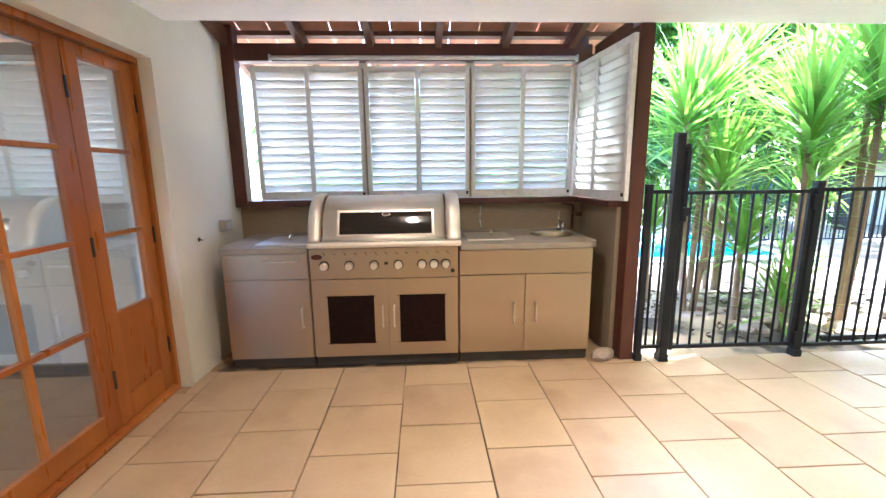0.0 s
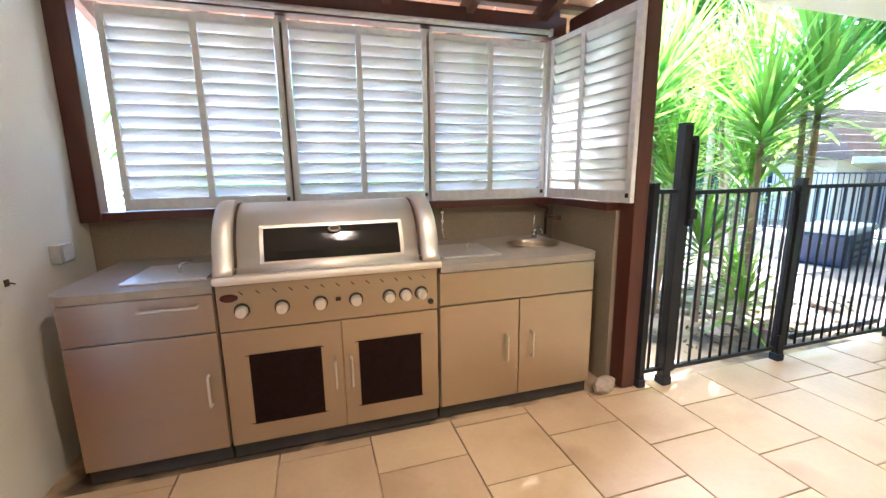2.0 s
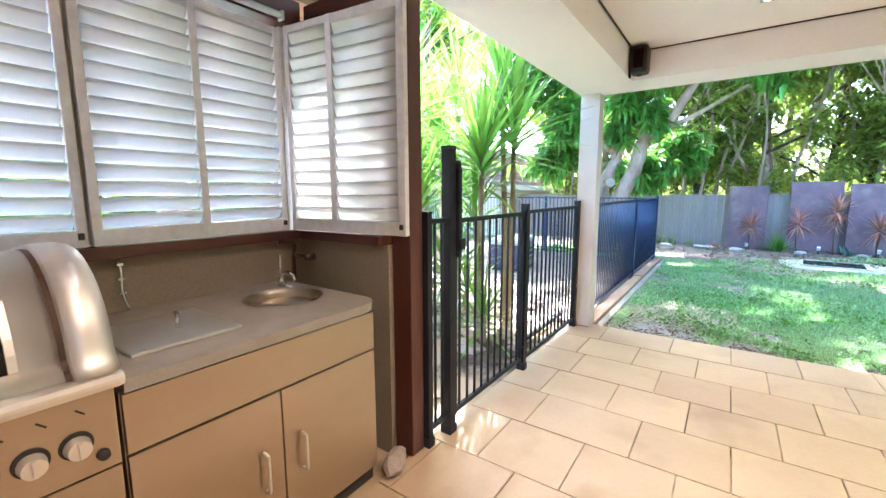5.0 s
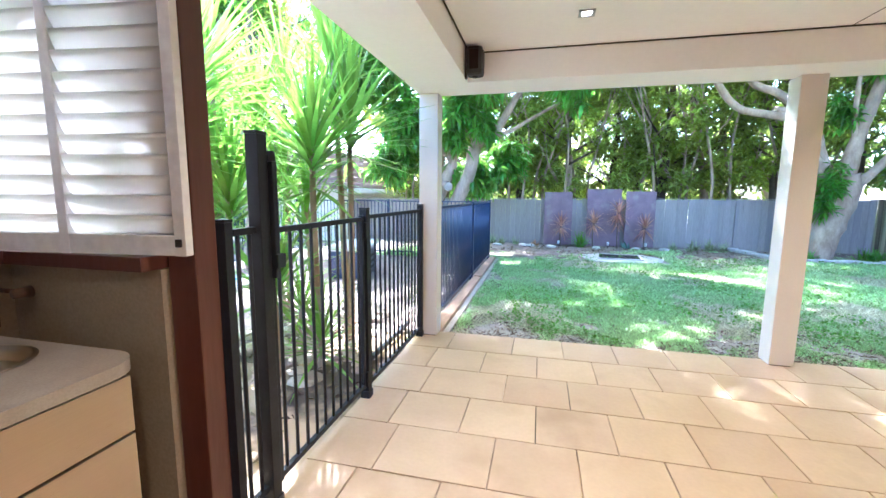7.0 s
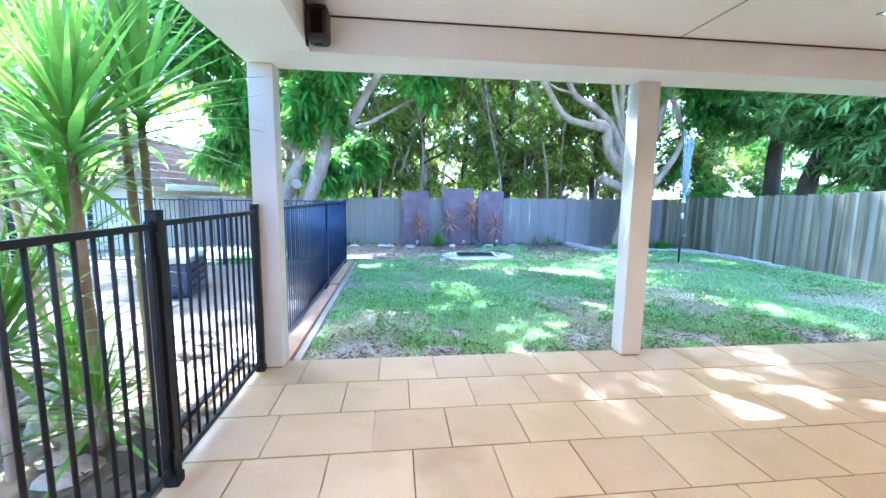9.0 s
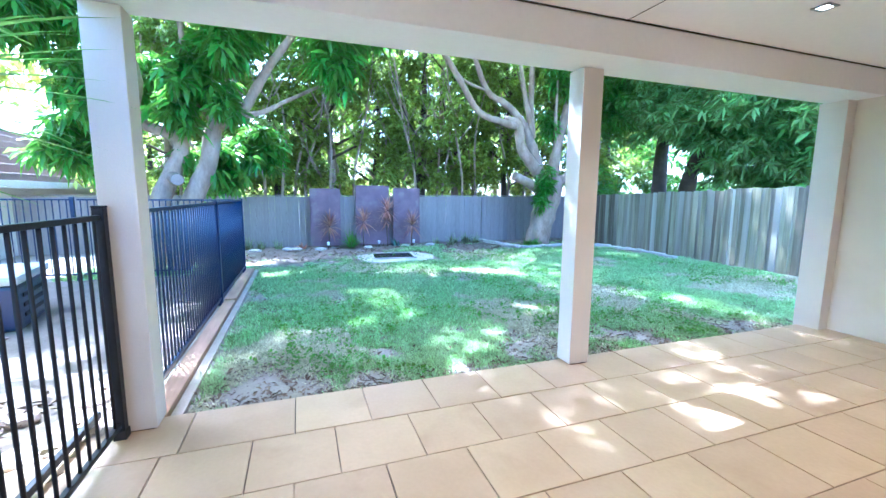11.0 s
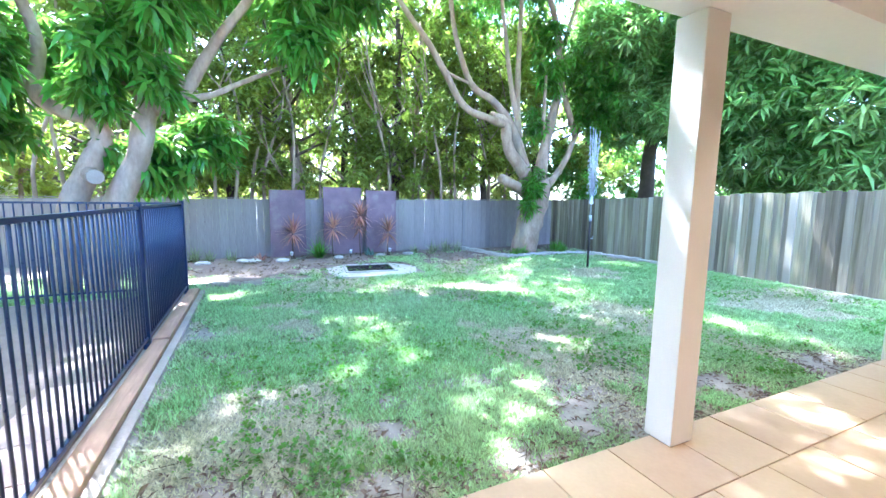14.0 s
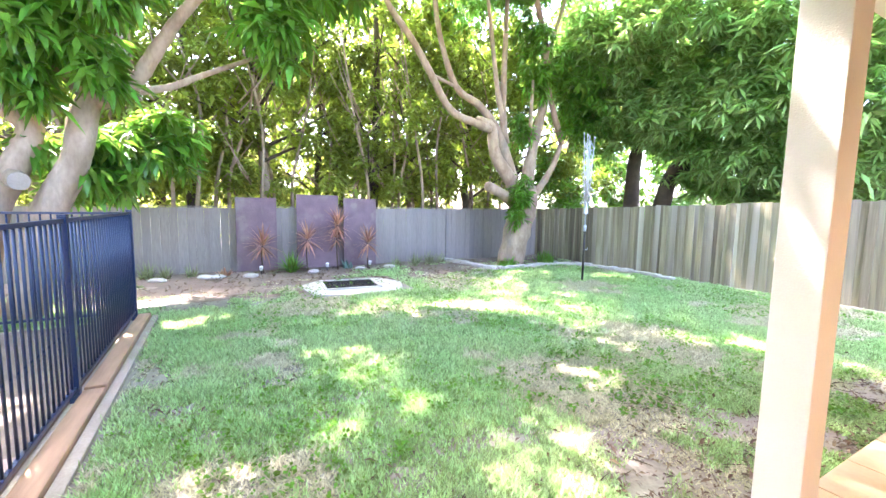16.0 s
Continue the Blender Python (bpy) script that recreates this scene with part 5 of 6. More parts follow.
spots = np.concatenate([blob(g, c, r, n, 0.5) for c, r, n in (
    ((10.6, -7.9, 4.1), (1.7, 1.3, 1.3), 700), ((8.6, -7.7, 3.6), (1.6, 1.2, 1.35), 800), ((6.6, -7.9, 3.2), (1.6, 1.2, 1.3), 700), ((4.8, -8.3, 3.2), (1.5, 1.2, 1.4), 420),
    ((9.4, -7.4, 5.6), (2.0, 1.6, 1.3), 700), ((6.8, -7.6, 5.0), (2.2, 1.6, 1.3), 650), ((11.8, -7.4, 5.6), (1.5, 1.3, 1.5), 480), ((8.0, -8.8, 2.2), (2.4, 0.7, 0.7), 420), ((6.0, -9.0, 1.8), (2.0, 0.8, 0.8), 300),
    ((9.3, -6.6, 7.0), (2.4, 2.2, 0.9), 220), ((10.6, -6.4, 5.2), (0.8, 0.7, 0.8), 200))])
part("crown", rosettes("crown", spots, LEAF_PALE, 11, 15, 0.29, 0.062, 0.15), LEAF_PALE, mt)

sp = [blob(g, (x, y, z), (1.0, 0.7, 0.7), 70, 0.1, (0.9, 1.4)) for x, y, z in ((4.5, -10.4, 1.2), (6.2, -10.8, 1.5), (7.8, -10.4, 1.3), (9.4, -10.8, 1.6), (11.0, -10.2, 1.4), (12.6, -10.0, 1.7), (14.0, -9.0, 1.5), (5.4, -11.4, 2.6), (8.6, -11.6, 2.7), (11.8, -11.2, 2.8), (13.6, -10.6, 3.0), (13.2, -8.0, 1.4), (13.6, -7.4, 2.4))]
tagged(part("undergrowth", rosettes("undergrowth", np.concatenate(sp), LEAF, 52, 9, 0.26, 0.08, 0.1), LEAF), "dense shaded undergrowth behind the paling fence", "undergrowth", kind="stuff")

# woodland behind the back fence
rng = random.Random(31)
g = np.random.default_rng(14)
wood = []
for k in range(3):
    bm = bmesh.new()
    h = 7.5 + k
    limb(bm, [(0, 0, -0.1), (rng.uniform(-0.2, 0.2), rng.uniform(-0.2, 0.2), 2), (rng.uniform(-0.4, 0.4), rng.uniform(-0.4, 0.4), 4.5), (rng.uniform(-0.5, 0.5), 0, h)], 0.13 + 0.03 * k, 0.04, k, 9)
    tr = mesh_of("trunk", bm, DARKBARK if k != 1 else BARK, True)
    bm = bmesh.new()
    for j in range(9):
        z = rng.uniform(1.6, 5.5)
        a = rng.uniform(0, 6.28)
        L = rng.uniform(0.9, 2.2)
        limb(bm, [(0, 0, z), (L * 0.5 * math.cos(a), L * 0.5 * math.sin(a), z + 0.5), (L * math.cos(a), L * math.sin(a), z + rng.uniform(0.6, 1.6))], 0.045, 0.012, j, 6)
    br = mesh_of("branchwork", bm, DARKBARK, True)
    sp = [blob(g, (rng.uniform(-1.5, 1.5), rng.uniform(-1.8, 1.8), rng.uniform(1.8, 8.0)), (rng.uniform(0.45, 0.9), rng.uniform(0.5, 1.1), rng.uniform(0.35, 0.7)), rng.randint(32, 56), 0.1, (0.7, 1.3)) for j in range(20)]
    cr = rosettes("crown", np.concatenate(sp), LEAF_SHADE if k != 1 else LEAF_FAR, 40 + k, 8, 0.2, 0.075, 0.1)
    wood.append((tr, br, cr))
places = [(14.6, -5.2), (15.2, -3.4), (14.8, -1.9), (15.6, -0.6), (14.7, 0.9), (15.4, 2.3), (14.9, 3.9), (15.8, 5.4), (16.8, -4.4), (17.2, -1.6), (17.0, 1.4), (17.4, 4.2), (14.8, -7.0), (16.6, -7.2), (14.2, -8.8), (19.5, -3.0), (19.8, 0.2), (19.6, 3.4), (19.9, 7.0), (19.2, -7.0), (10.2, 9.4)]
for i, (x, y) in enumerate(places):
    tr, br, cr = wood[i % 3]
    w = thing("woodland_tree", "slender woodland tree with sparse yellow-green leaves behind the fence", "tree", "woodland trees", (x, y, LAWN_Z), rng.uniform(0, 360))
    piece("trunk", tr, w, (0, 0, 0))
    piece("branchwork", br, w, (0, 0, 0))
    piece("crown", cr, w, (0, 0, 0))
# slender saplings close behind the back fence
saplings = []
for k in range(3):
    bm = bmesh.new()
    limb(bm, [(0, 0, -0.1), (rng.uniform(-0.15, 0.15), rng.uniform(-0.25, 0.25), 1.8), (rng.uniform(-0.2, 0.2), rng.uniform(-0.5, 0.5), 3.6), (rng.uniform(-0.3, 0.3), rng.uniform(-0.7, 0.7), 6.0)], 0.05, 0.018, 20 + k, 7)
    for j in range(4):
        z = rng.uniform(1.6, 4.0)
        s = rng.choice((-1, 1))
        limb(bm, [(0, 0.05 * s, z), (0.1, 0.4 * s, z + 0.5), (0.1, rng.uniform(0.5, 0.9) * s, z + rng.uniform(0.9, 1.5))], 0.022, 0.008, j, 5)
    st_ = mesh_of("stem", bm, BARK, True)
    sp = [blob(g, (rng.uniform(-0.4, 0.4), rng.uniform(-0.9, 0.9), rng.uniform(1.5, 6.0)), (0.35, 0.45, 0.25), rng.randint(10, 20), 0.1, (0.6, 1.0)) for j in range(8)]
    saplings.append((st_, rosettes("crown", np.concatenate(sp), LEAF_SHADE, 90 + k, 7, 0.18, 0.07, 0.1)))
for i in range(26):
    w = thing("sapling", "slender bare-stemmed sapling behind the grey fence", "sapling", "woodland saplings", (rng.uniform(13.4, 14.9), -6.0 + 0.5 * i + rng.uniform(-0.2, 0.2), LAWN_Z), rng.choice((0, 180)) + rng.uniform(-20, 20))
    piece("stem", saplings[i % 3][0], w, (0, 0, 0))
    piece("crown", saplings[i % 3][1], w, (0, 0, 0))
sp = []
for i in range(70):
    a = rng.uniform(-0.9, 1.1)
    R = rng.uniform(19, 27)
    sp.append(blob(g, (3 + R * math.cos(a), -0.5 + R * math.sin(a), rng.uniform(0.4, 9.5)), (1.6, 1.8, 1.2), 60, 0.1, (1.3, 2.2)))
for i in range(26):
    sp.append(blob(g, (rng.uniform(14.5, 18.5), rng.uniform(-7.5, 7.5), rng.uniform(0.6, 2.6)), (rng.uniform(0.5, 1.1), rng.uniform(0.5, 1.1), rng.uniform(0.4, 0.8)), 45, 0.1, (0.7, 1.2)))
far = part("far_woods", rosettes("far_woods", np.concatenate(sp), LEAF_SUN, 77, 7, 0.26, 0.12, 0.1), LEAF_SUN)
tagged(far, "distant sunlit woodland foliage behind the garden", "woods", kind="stuff")

# ---- planting and things on the pool side ----
def yucca(at, stems, seed, label):
    r = random.Random(seed)
    y = thing("yucca", label, "yucca", "yuccas beside the pool fence", at)
    for (top, n, L) in stems:
        bm = bmesh.new()
        pts = bend([(top[0] * 0.2, top[1] * 0.2, -0.05), (top[0] * 0.6 + r.uniform(-0.03, 0.03), top[1] * 0.6, top[2] * 0.55), top], 5)
        put_tube(bm, pts, [0.032 - 0.012 * i / (len(pts) - 1) + 0.003 * (i % 2) for i in range(len(pts))], 9)
        part("stem", bm, BARK, y, "ringed brown stem", True)
        leafy(y, strap_head(r, top, int(n * 1.25), L * 1.08, 0.036, 0.88, 0.36, 0.45 if top[2] > 1.0 else 0.15), "yucca", YUCCA)
    return y


LANK = "tall green yucca with thin stems and arching spiky heads"
yucca((3.48, 3.54, -0.045), [((-0.12, -0.04, 1.86), 92, 0.72), ((0.1, 0.16, 1.3), 44, 0.6)], 1, LANK)
yucca((3.79, 3.41, -0.045), [((0.04, 0.0, 2.12), 92, 0.74), ((0.12, 0.2, 2.6), 60, 0.7)], 2, LANK)
yucca((2.72, 3.9, -0.045), [((-0.12, 0.1, 2.05), 76, 0.74), ((0.2, 0.0, 1.45), 64, 0.66)], 3, LANK)
yucca((2.95, 4.25, -0.045), [((0.05, 0.0, 2.3), 76, 0.74), ((-0.15, 0.1, 1.6), 60, 0.66)], 9, LANK)
yucca((2.95, 3.6, -0.045), [((0.0, 0.0, 0.75), 48, 0.62)], 10, "low green yucca on a short stem")
yucca((2.45, 4.2, -0.045), [((0.0, 0.0, 0.85), 48, 0.62)], 11, "low green yucca on a short stem")
yucca((2.1, 4.7, -0.045), [((0.0, 0.0, 1.5), 70, 0.7), ((0.2, 0.1, 2.1), 70, 0.72), ((-0.2, 0.1, 2.6), 64, 0.72)], 4, "green yucca near the pool paving")
yucca((4.6, 4.6, -0.045), [((0.0, 0.0, 1.6), 70, 0.75), ((-0.3, 0.1, 2.3), 70, 0.75), ((0.2, 0.1, 2.8), 64, 0.75)], 5, "tall green yucca in the pool garden")
yucca((3.5, 4.6, -0.045), [((0.0, 0.0, 1.5), 70, 0.75), ((-0.3, 0.2, 2.2), 70, 0.75), ((0.2, 0.1, 2.75), 64, 0.75)], 8, "green yucca behind the fence yuccas")
yucca((3.15, 3.36, -0.045), [((0.02, 0.0, 0.3), 34, 0.5)], 6, "low green yucca without a stem")
yucca((3.75, 3.9, -0.045), [((0.02, 0.0, 0.35), 34, 0.55)], 7, "low green yucca without a stem")

# garden stones along the paving
rng = random.Random(44)
for i in range(70):
    x, y = rng.uniform(2.85, 4.7), rng.uniform(3.02, 4.3)
    if x < 3.2 and y < 3.3:
        continue
    s = rng.uniform(0.1, 0.24)
    rock("garden_stone", (s, s * rng.uniform(0.6, 1.0), s * rng.uniform(0.4, 0.6)), (x, y, -0.05), STONE, "rounded tan garden stone among the yuccas", "stone", "garden stones", 100 + i, rng.uniform(0, 360))
spots = [(rng.uniform(1.9, 4.9), rng.uniform(3.0, 4.6), -0.032, rng.uniform(0.5, 1.0)) for i in range(240)]
lit = part("leaf_litter", rosettes("leaf_litter", spots, LITTER, 8, 4, 0.14, 0.04, -0.1), LITTER)
tagged(lit, "dry fallen leaves round the garden stones", "leaves", kind="stuff")
rail = thing("edging_bar", "dark metal edging bar behind the fence panel", "edging", "", (0, 0, 0))
part("bar", box(3.2, 4.3, 3.0, 3.03, 0.02, 0.06, 0.004), FENCE, rail)
part("peg", box(3.3, 3.33, 3.031, 3.05, -0.05, 0.06, 0.003), FENCE, rail)
part("peg", box(4.1, 4.13, 3.031, 3.05, -0.05, 0.06, 0.003), FENCE, rail)

# covered pool equipment
eq = thing("pool_equipment_box", "dark navy pool equipment box with a pale lid", "equipment box", "", (7.0, 4.9, -0.045), 12)
part("body", box(-0.5, 0.5, -0.3, 0.3, 0.0, 0.46, 0.04), NAVY, eq)
part("lid", box(-0.53, 0.53, -0.33, 0.33, 0.462, 0.56, 0.045), CONCRETE, eq, "pale lid")
for k in range(3):
    part("louvre", box(-0.36, 0.36, -0.312, -0.301, 0.12 + 0.1 * k, 0.16 + 0.1 * k, 0.003), FENCE, eq)

# neighbouring pavilion with a low pale roof
pv = thing("pavilion", "low pavilion with a pale ribbed roof beyond the pool", "pavilion", "", (16.4, 9.3, 0), 0)
part("wall", box(-4.6, 4.6, -1.6, 1.6, -0.3, 1.5), RENDER_WALL, pv)
for k in range(7):
    z, o = 1.5 + 0.2 * k, 0.28 * k
    part("roof_course", box(-5.0 + o, 5.0 - o, -2.1 + o, 2.1 - o, z, z + 0.198, 0.02), ROOFTILE, pv)
part("fascia", box(-5.05, 5.05, -2.15, -2.11, 1.4, 1.55, 0.005), WHITE, pv)

# hedge behind the pool and nook
g = np.random.default_rng(23)
sp = [blob(g, (x, y, z), (1.2, 0.9, 1.1), 230, 0.1, (0.9, 1.5)) for x, y, z in ((-2, 9, 0.8), (-0.5, 9.4, 1.0), (1.0, 9.2, 0.9), (2.4, 11.2, 1.2), (4.2, 11.4, 1.5), (6.0, 11.6, 1.6), (0.2, 10, 2.4), (2.0, 11.4, 2.8), (4.0, 11.8, 3.2), (6.2, 12.0, 3.4), (-2.2, 9.6, 2.6), (8.2, 13.4, 3.2), (10.5, 12.5, 3.4), (5.2, 12.2, 4.8), (2.2, 12.0, 4.4), (8.2, 12.6, 4.8), (1.6, 10.9, 1.4), (3.2, 11.0, 2.2), (5.0, 11.2, 2.6), (2.9, 11.4, 5.4), (4.6, 11.6, 6.0), (7.0, 12.0, 2.4), (7.2, 12.4, 5.6), (6.2, 12.2, 6.6), (8.8, 12.2, 1.4), (9.6, 12.0, 5.6), (3.6, 12.0, 7.0), (11.5, 12.0, 5.4))]
hg = part("hedge", rosettes("hedge", np.concatenate(sp), LEAF, 90, 9, 0.22, 0.07, 0.1), LEAF)
tagged(hg, "tall loose green hedge beyond the swimming pool", "hedge", kind="stuff")
g = np.random.default_rng(29)
sp = [blob(g, (x, y, z), (1.1, 0.9, 0.9), 170, 0.1, (0.8, 1.3)) for x, y, z in ((6.6, 9.6, 0.8), (8.0, 9.9, 1.0), (9.6, 10.2, 0.9), (7.2, 10.2, 2.2), (8.8, 10.6, 2.6), (10.4, 10.9, 2.4), (7.8, 10.8, 3.8), (9.6, 11.6, 4.0), (11.4, 12.6, 3.6), (5.6, 10.8, 1.6), (6.2, 11.2, 3.4), (0.6, 9.0, 2.2), (2.0, 10.6, 3.4), (3.6, 11.0, 4.0))]
tagged(part("shrubs", rosettes("shrubs", np.concatenate(sp), LEAF_DEEP, 93, 10, 0.22, 0.07, 0.1), LEAF_DEEP), "dense green shrubs beyond the swimming pool", "shrubs", kind="stuff")
st = thing("shade_tree", "tall dense green tree behind the pavilion and pool", "tree", "", (0, 0, 0))
bm = bmesh.new()
limb(bm, [(11.8, 12.4, -0.1), (11.7, 12.2, 2.0), (11.8, 12.0, 4.0), (11.9, 11.8, 6.0)], 0.2, 0.1, 131, 12)
part("trunk", bm, DARKBARK, st, smooth=True)
for k, pts in enumerate(([(11.8, 12.0, 3.8), (10.8, 11.6, 5.0), (9.8, 11.0, 5.6)], [(11.8, 11.9, 4.6), (13.0, 11.8, 6.0), (14.2, 11.6, 6.9)], [(11.9, 11.8, 5.8), (11.9, 11.2, 6.8), (12.3, 10.8, 7.4)])):
    bm = bmesh.new()
    limb(bm, pts, 0.1, 0.03, 132 + k, 8)
    part("limb", bm, DARKBARK, st, smooth=True)
sp = [blob(g, (x, y, z), (1.5, 1.3, 1.0), 230, 0.1, (0.8, 1.3)) for x, y, z in ((9.4, 10.8, 5.6), (11.0, 11.2, 6.4), (12.4, 11.0, 7.6), (13.8, 11.4, 7.0), (11.8, 11.8, 4.9), (10.2, 11.4, 7.6), (15.2, 11.6, 7.6))]
part("crown", rosettes("crown", np.concatenate(sp), LEAF, 95, 10, 0.26, 0.08, 0.2), LEAF, st)
ht = thing("palm_thicket", "tall feathery green palms behind the yuccas", "palm", "", (0, 0, 0))
r = random.Random(71)
for k, (x, y, h) in enumerate(((2.2, 6.9, 2.4), (1.6, 5.8, 1.9), (4.3, 5.9, 2.9), (5.6, 5.6, 2.6), (6.9, 7.0, 3.0))):
    bm = bmesh.new()
    put_tube(bm, bend([(x, y, -0.05), (x + 0.06, y, h * 0.5), (x, y + 0.05, h)], 4), [0.06] * 9, 8)
    part("trunk", bm, BARK, ht, smooth=True)
    part("fronds", blades_mesh("fronds", strap_head(r, (x, y + 0.05, h), 90, 1.0, 0.05, 1.15, 0.9), YUCCA, 4), YUCCA, ht)

# worn soil along the back fence
bm = bmesh.new()
prev = None
for i in range(96):
    y = -3.6 + 0.1 * i
    xe = 10.35 + 0.55 * noise.noise(Vector((0.4, y * 0.5, 2.0))) + 0.3 * noise.noise(Vector((1.7, y * 2.1, 5.0))) + 0.35 * max(0.0, -1.2 - y)
    row = [bm.verts.new((xe + (12.9 - xe) * k / 6, y, LAWN_Z + 0.005 + (0.012 * noise.noise(Vector((k, y * 1.5, 0.0))) if 0 < k < 6 else 0.0))) for k in range(7)]
    if prev:
        for k in range(6):
            bm.faces.new((prev[k], prev[k + 1], row[k + 1], row[k]))
    prev = row
structure("soil_bed", bm, SOIL, "bare brown soil strewn with dry leaves along the fence", "soil")

# ---- lawn: blades, litter ----
rng = random.Random(19)
BARE = ((4.9, -0.15, 0.38), (4.65, -1.25, 0.42), (4.95, 1.2, 0.2), (4.5, 2.05, 0.36), (11.2, 2.2, 1.6), (10.2, 2.2, 1.0), (11.9, 0.2, 1.0), (4.45, 0.6, 0.22), (11.6, -2.2, 0.9), (4.6, -2.4, 0.4), (5.3, 0.35, 0.26), (4.5, 1.4, 0.24), (7.4, 2.4, 0.3))


def green(x, y):
    v = 0.86 + 0.7 * noise.noise(Vector((x * 0.55, y * 0.55, 3.1))) + 0.5 * noise.noise(Vector((x * 1.9, y * 1.9, 7.7)))
    for bx, by, br in BARE:
        d = math.hypot(x - bx, y - by) / br + 0.8 * noise.noise(Vector((x * 2.6, y * 2.6, 1.3))) + 0.35 * noise.noise(Vector((x * 8, y * 8, 4.3)))
        v -= max(0.0, 1.2 - d) * 0.9
    edge = 4.85 + 0.3 * noise.noise(Vector((1.0, y * 1.3, 6.0)))
    return v - max(0.0, x - 10.0 - 0.12 * max(0.0, -y)) * 0.5 - max(0.0, edge - x) * 1.1


def clump(x, y):
    return noise.noise(Vector((x * 4.2, y * 4.2, 11.0))) + 0.6 * noise.noise(Vector((x * 10.0, y * 10.0, 2.0)))


def dryness(x, y):
    return noise.noise(Vector((x * 0.75 + 4.0, y * 0.75, 21.0))) + 0.55 * noise.noise(Vector((x * 2.4, y * 2.4, 5.0))) + 0.35 * noise.noise(Vector((x * 9.0, y * 9.0, 8.0)))


turf = {True: ([], []), False: ([], [])}
count = 0
while count < 125000:
    u = rng.random()
    x = 4.26 + 8.4 * u ** 1.7
    y = rng.uniform(-6.3, 2.55 if x < 9.4 else 5.5)
    gv, lump = green(x, y), clump(x, y)
    dry = dryness(x, y) > 0.13 - 0.5 * max(0.0, 0.45 - gv)
    if rng.random() > gv + 0.12 + (0.0 if dry else 0.6 * lump):
        continue
    if abs(x - 10.4) < 0.8 and abs(y + 0.08) < 0.95:
        continue
    count += 1
    far_k = 1 + 0.09 * (x - 4.2)
    verts, faces = turf[dry]
    tall = 0.55 if dry else 0.75 + 0.7 * max(0.0, lump)
    for b in range(5):
        a, h = rng.uniform(0, 6.283), rng.uniform(0.018, 0.05) * (0.6 + 0.5 * max(gv, 0.1)) * far_k * tall
        w = rng.uniform(0.004, 0.008) * far_k
        bx, by = x + rng.uniform(-0.04, 0.04), y + rng.uniform(-0.04, 0.04)
        lie = rng.uniform(0.8, 2.4) if dry else rng.uniform(0.4, 1.3)
        lx, ly = math.cos(a) * h * lie, math.sin(a) * h * lie
        n0 = len(verts)
        verts += [(bx - math.sin(a) * w, by + math.cos(a) * w, LAWN_Z - 0.004), (bx + math.sin(a) * w, by - math.cos(a) * w, LAWN_Z - 0.004), (bx + lx, by + ly, LAWN_Z + h)]
        faces.append((n0, n0 + 1, n0 + 2))
for dry, name, material, label in ((False, "grass", GRASS, "short patchy green lawn grass in clumps"), (True, "dry_grass", STRAW, "pale dry straw patches in the lawn")):
    me = bpy.data.meshes.new(name)
    me.from_pydata(turf[dry][0], [], turf[dry][1])
    me.materials.append(material)
    tagged(new(name, me), label, "grass", kind="stuff")
spots = []
while len(spots) < 2600:
    x, y = 4.3 + 8.3 * rng.random() ** 1.5, rng.uniform(-6.2, 2.55)
    if green(x, y) < 0.5 or x > 10:
        spots.append((x, y, LAWN_Z + 0.008, rng.uniform(0.15, 0.5)))
tagged(part("fallen_leaves", rosettes("fallen_leaves", spots, LITTER, 28, 2, 0.16, 0.045, -0.05), LITTER), "dry fallen leaves scattered on the lawn", "leaves", kind="stuff")

# broad-leaved weeds in the turf, and twigs along the patio edge
spots = []
while len(spots) < 2600:
    x, y = 4.4 + 6.5 * rng.random() ** 1.5, rng.uniform(-5.8, 2.5)
    if noise.noise(Vector((x * 0.9, y * 0.9, 9.4))) > 0.02 and green(x, y) > 0.3:
        spots.append((x, y, LAWN_Z + rng.uniform(0.012, 0.03), rng.uniform(0.12, 0.3)))
tagged(part("lawn_weeds", rosettes("lawn_weeds", spots, LEAF, 64, 7, 0.16, 0.1, -0.45), LEAF), "small broad-leaved green weeds in the lawn", "weeds", kind="stuff")
bm = bmesh.new()
for k in range(150):
    x, y, a, L = 4.3 + 1.1 * rng.random() ** 2, rng.uniform(-2.9, 2.5), rng.uniform(0, 6.283), rng.uniform(0.05, 0.16)
    dx, dy = math.cos(a) * L / 2, math.sin(a) * L / 2
    put_rod(bm, (x - dx, y - dy, LAWN_Z + 0.006), (x + dx, y + dy, LAWN_Z + 0.014), 0.003, 0.002, 5)
tagged(part("twigs", bm, DARKBARK), "dark fallen twigs on the soil along the patio", "twigs", kind="stuff")
spots = [(4.27 + 0.8 * rng.random() ** 2, rng.uniform(-2.9, 2.55), LAWN_Z + 0.01, rng.uniform(0.12, 0.32)) for k in range(900)] + [(rng.uniform(10.2, 12.7), rng.uniform(-3.2, 5.0), LAWN_Z + 0.02, rng.uniform(0.25, 0.6)) for k in range(500)]
tagged(part("edge_litter", rosettes("edge_litter", spots, LITTER, 65, 3, 0.16, 0.06, -0.1), LITTER), "dark leaf litter along the patio edge and back bed", "leaves", kind="stuff")

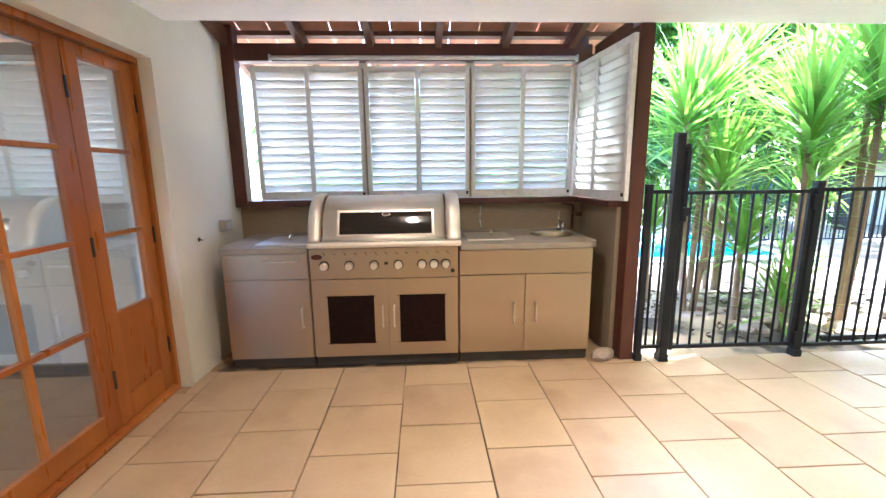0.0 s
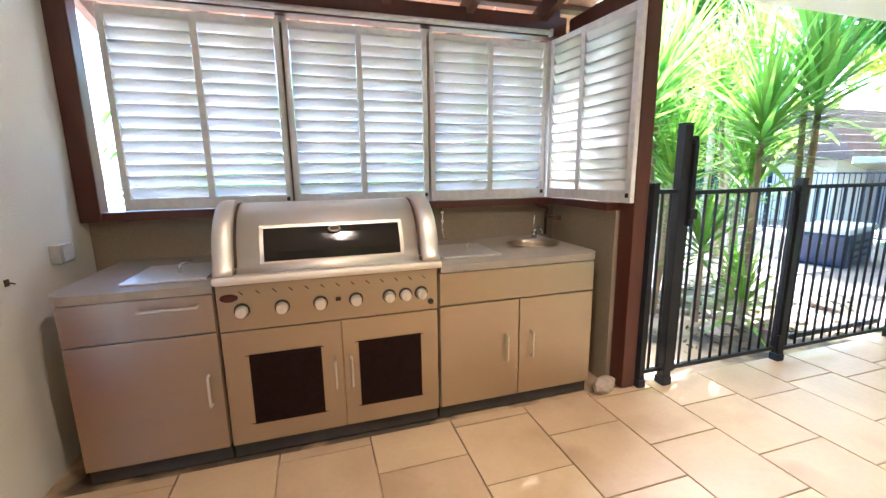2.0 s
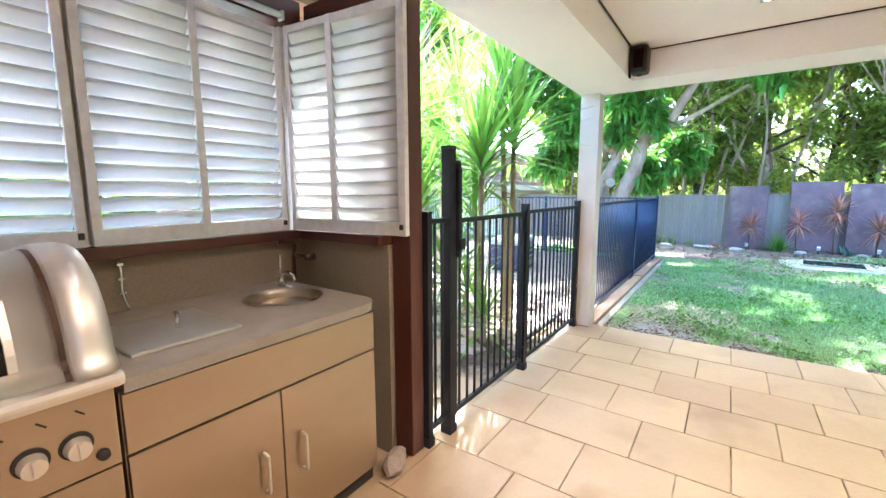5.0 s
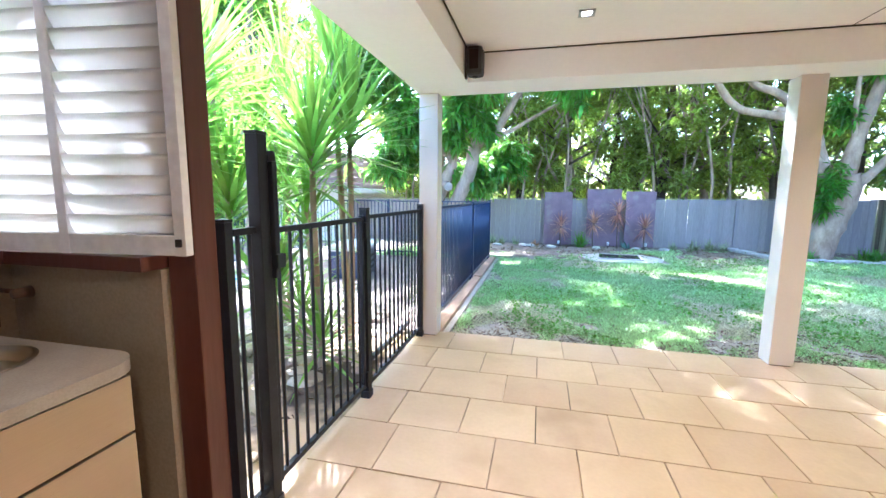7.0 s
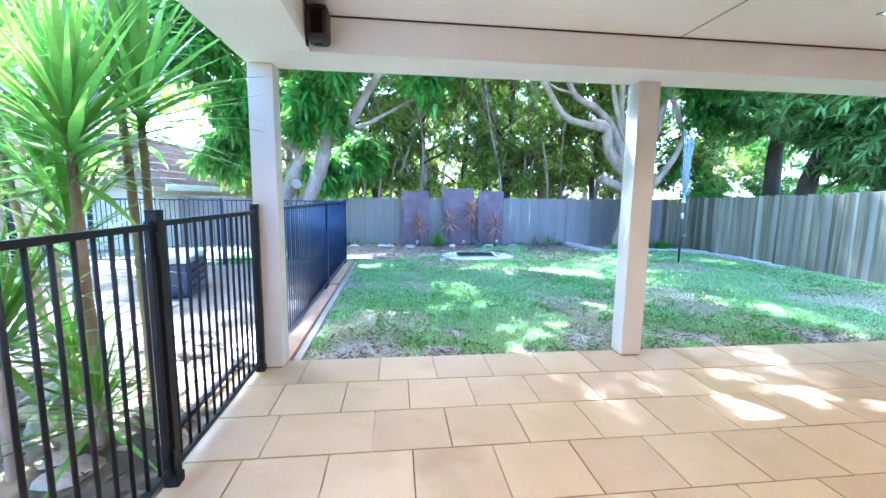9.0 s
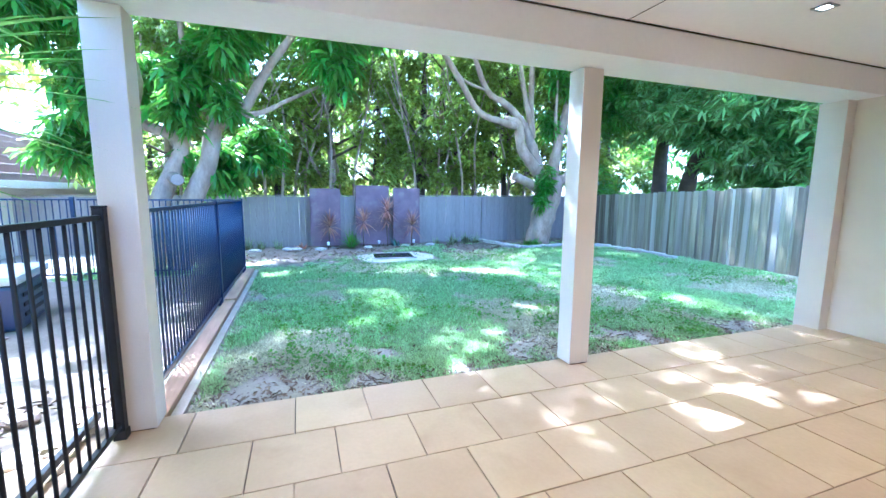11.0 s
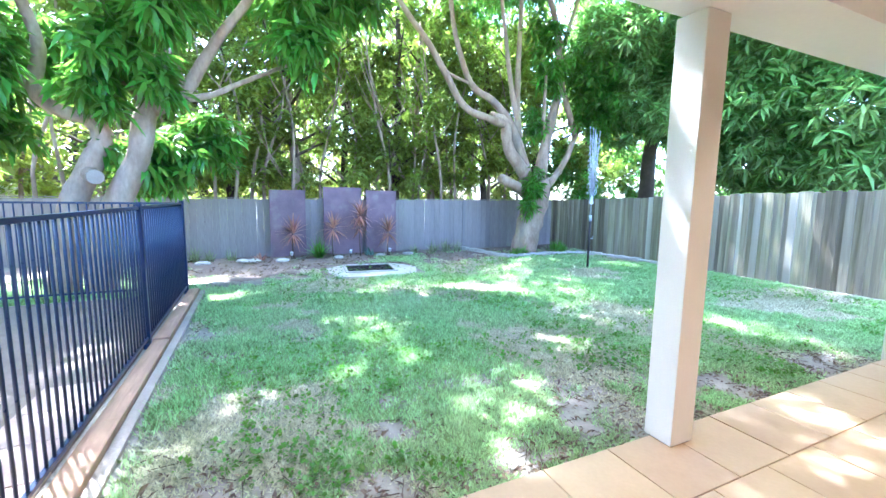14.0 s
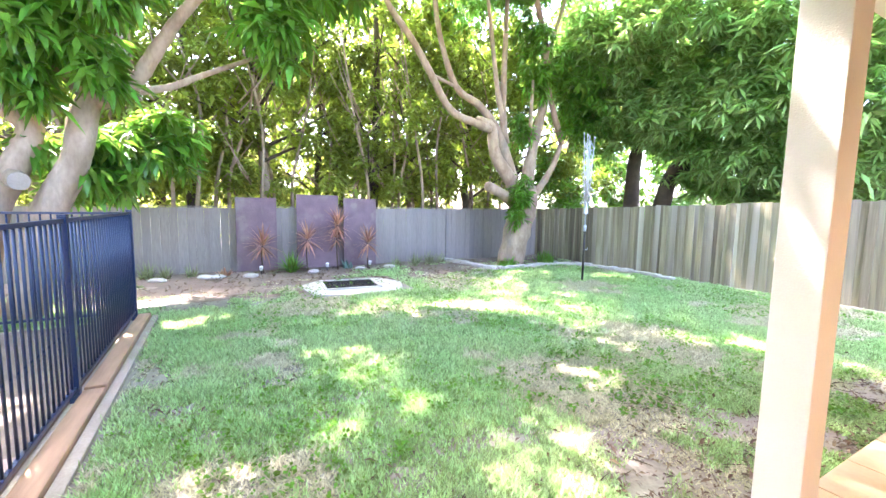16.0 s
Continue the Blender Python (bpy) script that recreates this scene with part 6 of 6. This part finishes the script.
# ---- patio tiles ----
LONG, JOINT = 0.43, 0.0035
COLUMNS = (-1.74, -1.31, -0.88, -0.452, -0.02, 0.413, 0.85, 1.284, 1.71, 2.135, 2.55, 2.965, 3.38, 3.80, 4.232)
FIRST_JOINT = 1.93      # every second row is set half a tile back
EDGE_COURSE = 2.5       # cut joint along the pool fence
bevelled = {}
rng = random.Random(2)


def tile_mesh(w, l):
    key = (round(w, 3), round(l, 3))
    if key not in bevelled:
        bevelled[key] = mesh_of("tile", box(-w / 2, w / 2, -l / 2, l / 2, -0.02, 0.0, 0.0025), TILE)
    return bevelled[key]


for c, (x0, x1) in enumerate(zip(COLUMNS, COLUMNS[1:])):
    x0 = max(x0, -1.56)
    shift = FIRST_JOINT if c % 2 else FIRST_JOINT + LONG / 2
    joints = [shift + LONG * k for k in range(-13, 4)]
    if x0 > 2.1 and c % 2:
        joints = [y for y in joints if y < 2.2] + [EDGE_COURSE, 2.9]
    for y0, y1 in zip(joints, joints[1:]):
        y0, y1 = max(y0, -3.2), min(y1, 2.86)
        if y1 - y0 < 0.02 or x1 - x0 < 0.02:
            continue
        xa = x0
        if xa < -1.4 and (y0 < 0.0 or y1 > 2.69):
            xa = -1.399
            if x1 - xa < 0.02:
                continue
        if xa < -1.46:
            xa = -1.46
        ob = piece("tile", tile_mesh(x1 - xa - 2 * JOINT, y1 - y0 - 2 * JOINT), floor, ((xa + x1) / 2, (y0 + y1) / 2, rng.uniform(-0.0012, 0.0012)), 0, rng.uniform(-0.06, 0.06), rng.uniform(-0.06, 0.06))

# pavers on the pool side
pav = bpy.data.objects["pavement_pool"]
pm = mesh_of("paver", box(-0.196, 0.196, -0.196, 0.196, -0.02, 0.0, 0.004), PAVER)
for i in range(12):
    for j in range(7):
        x, y = 1.75 + 0.4 * i, 3.08 + 0.4 * j
        if (x > 3.0 and 3.2 < y < 4.5) or (x > 2.6 and y > 5.7):
            continue
        piece("paver", pm, pav, (x, y, -0.025 + rng.uniform(-0.002, 0.002)), rng.uniform(-0.4, 0.4))
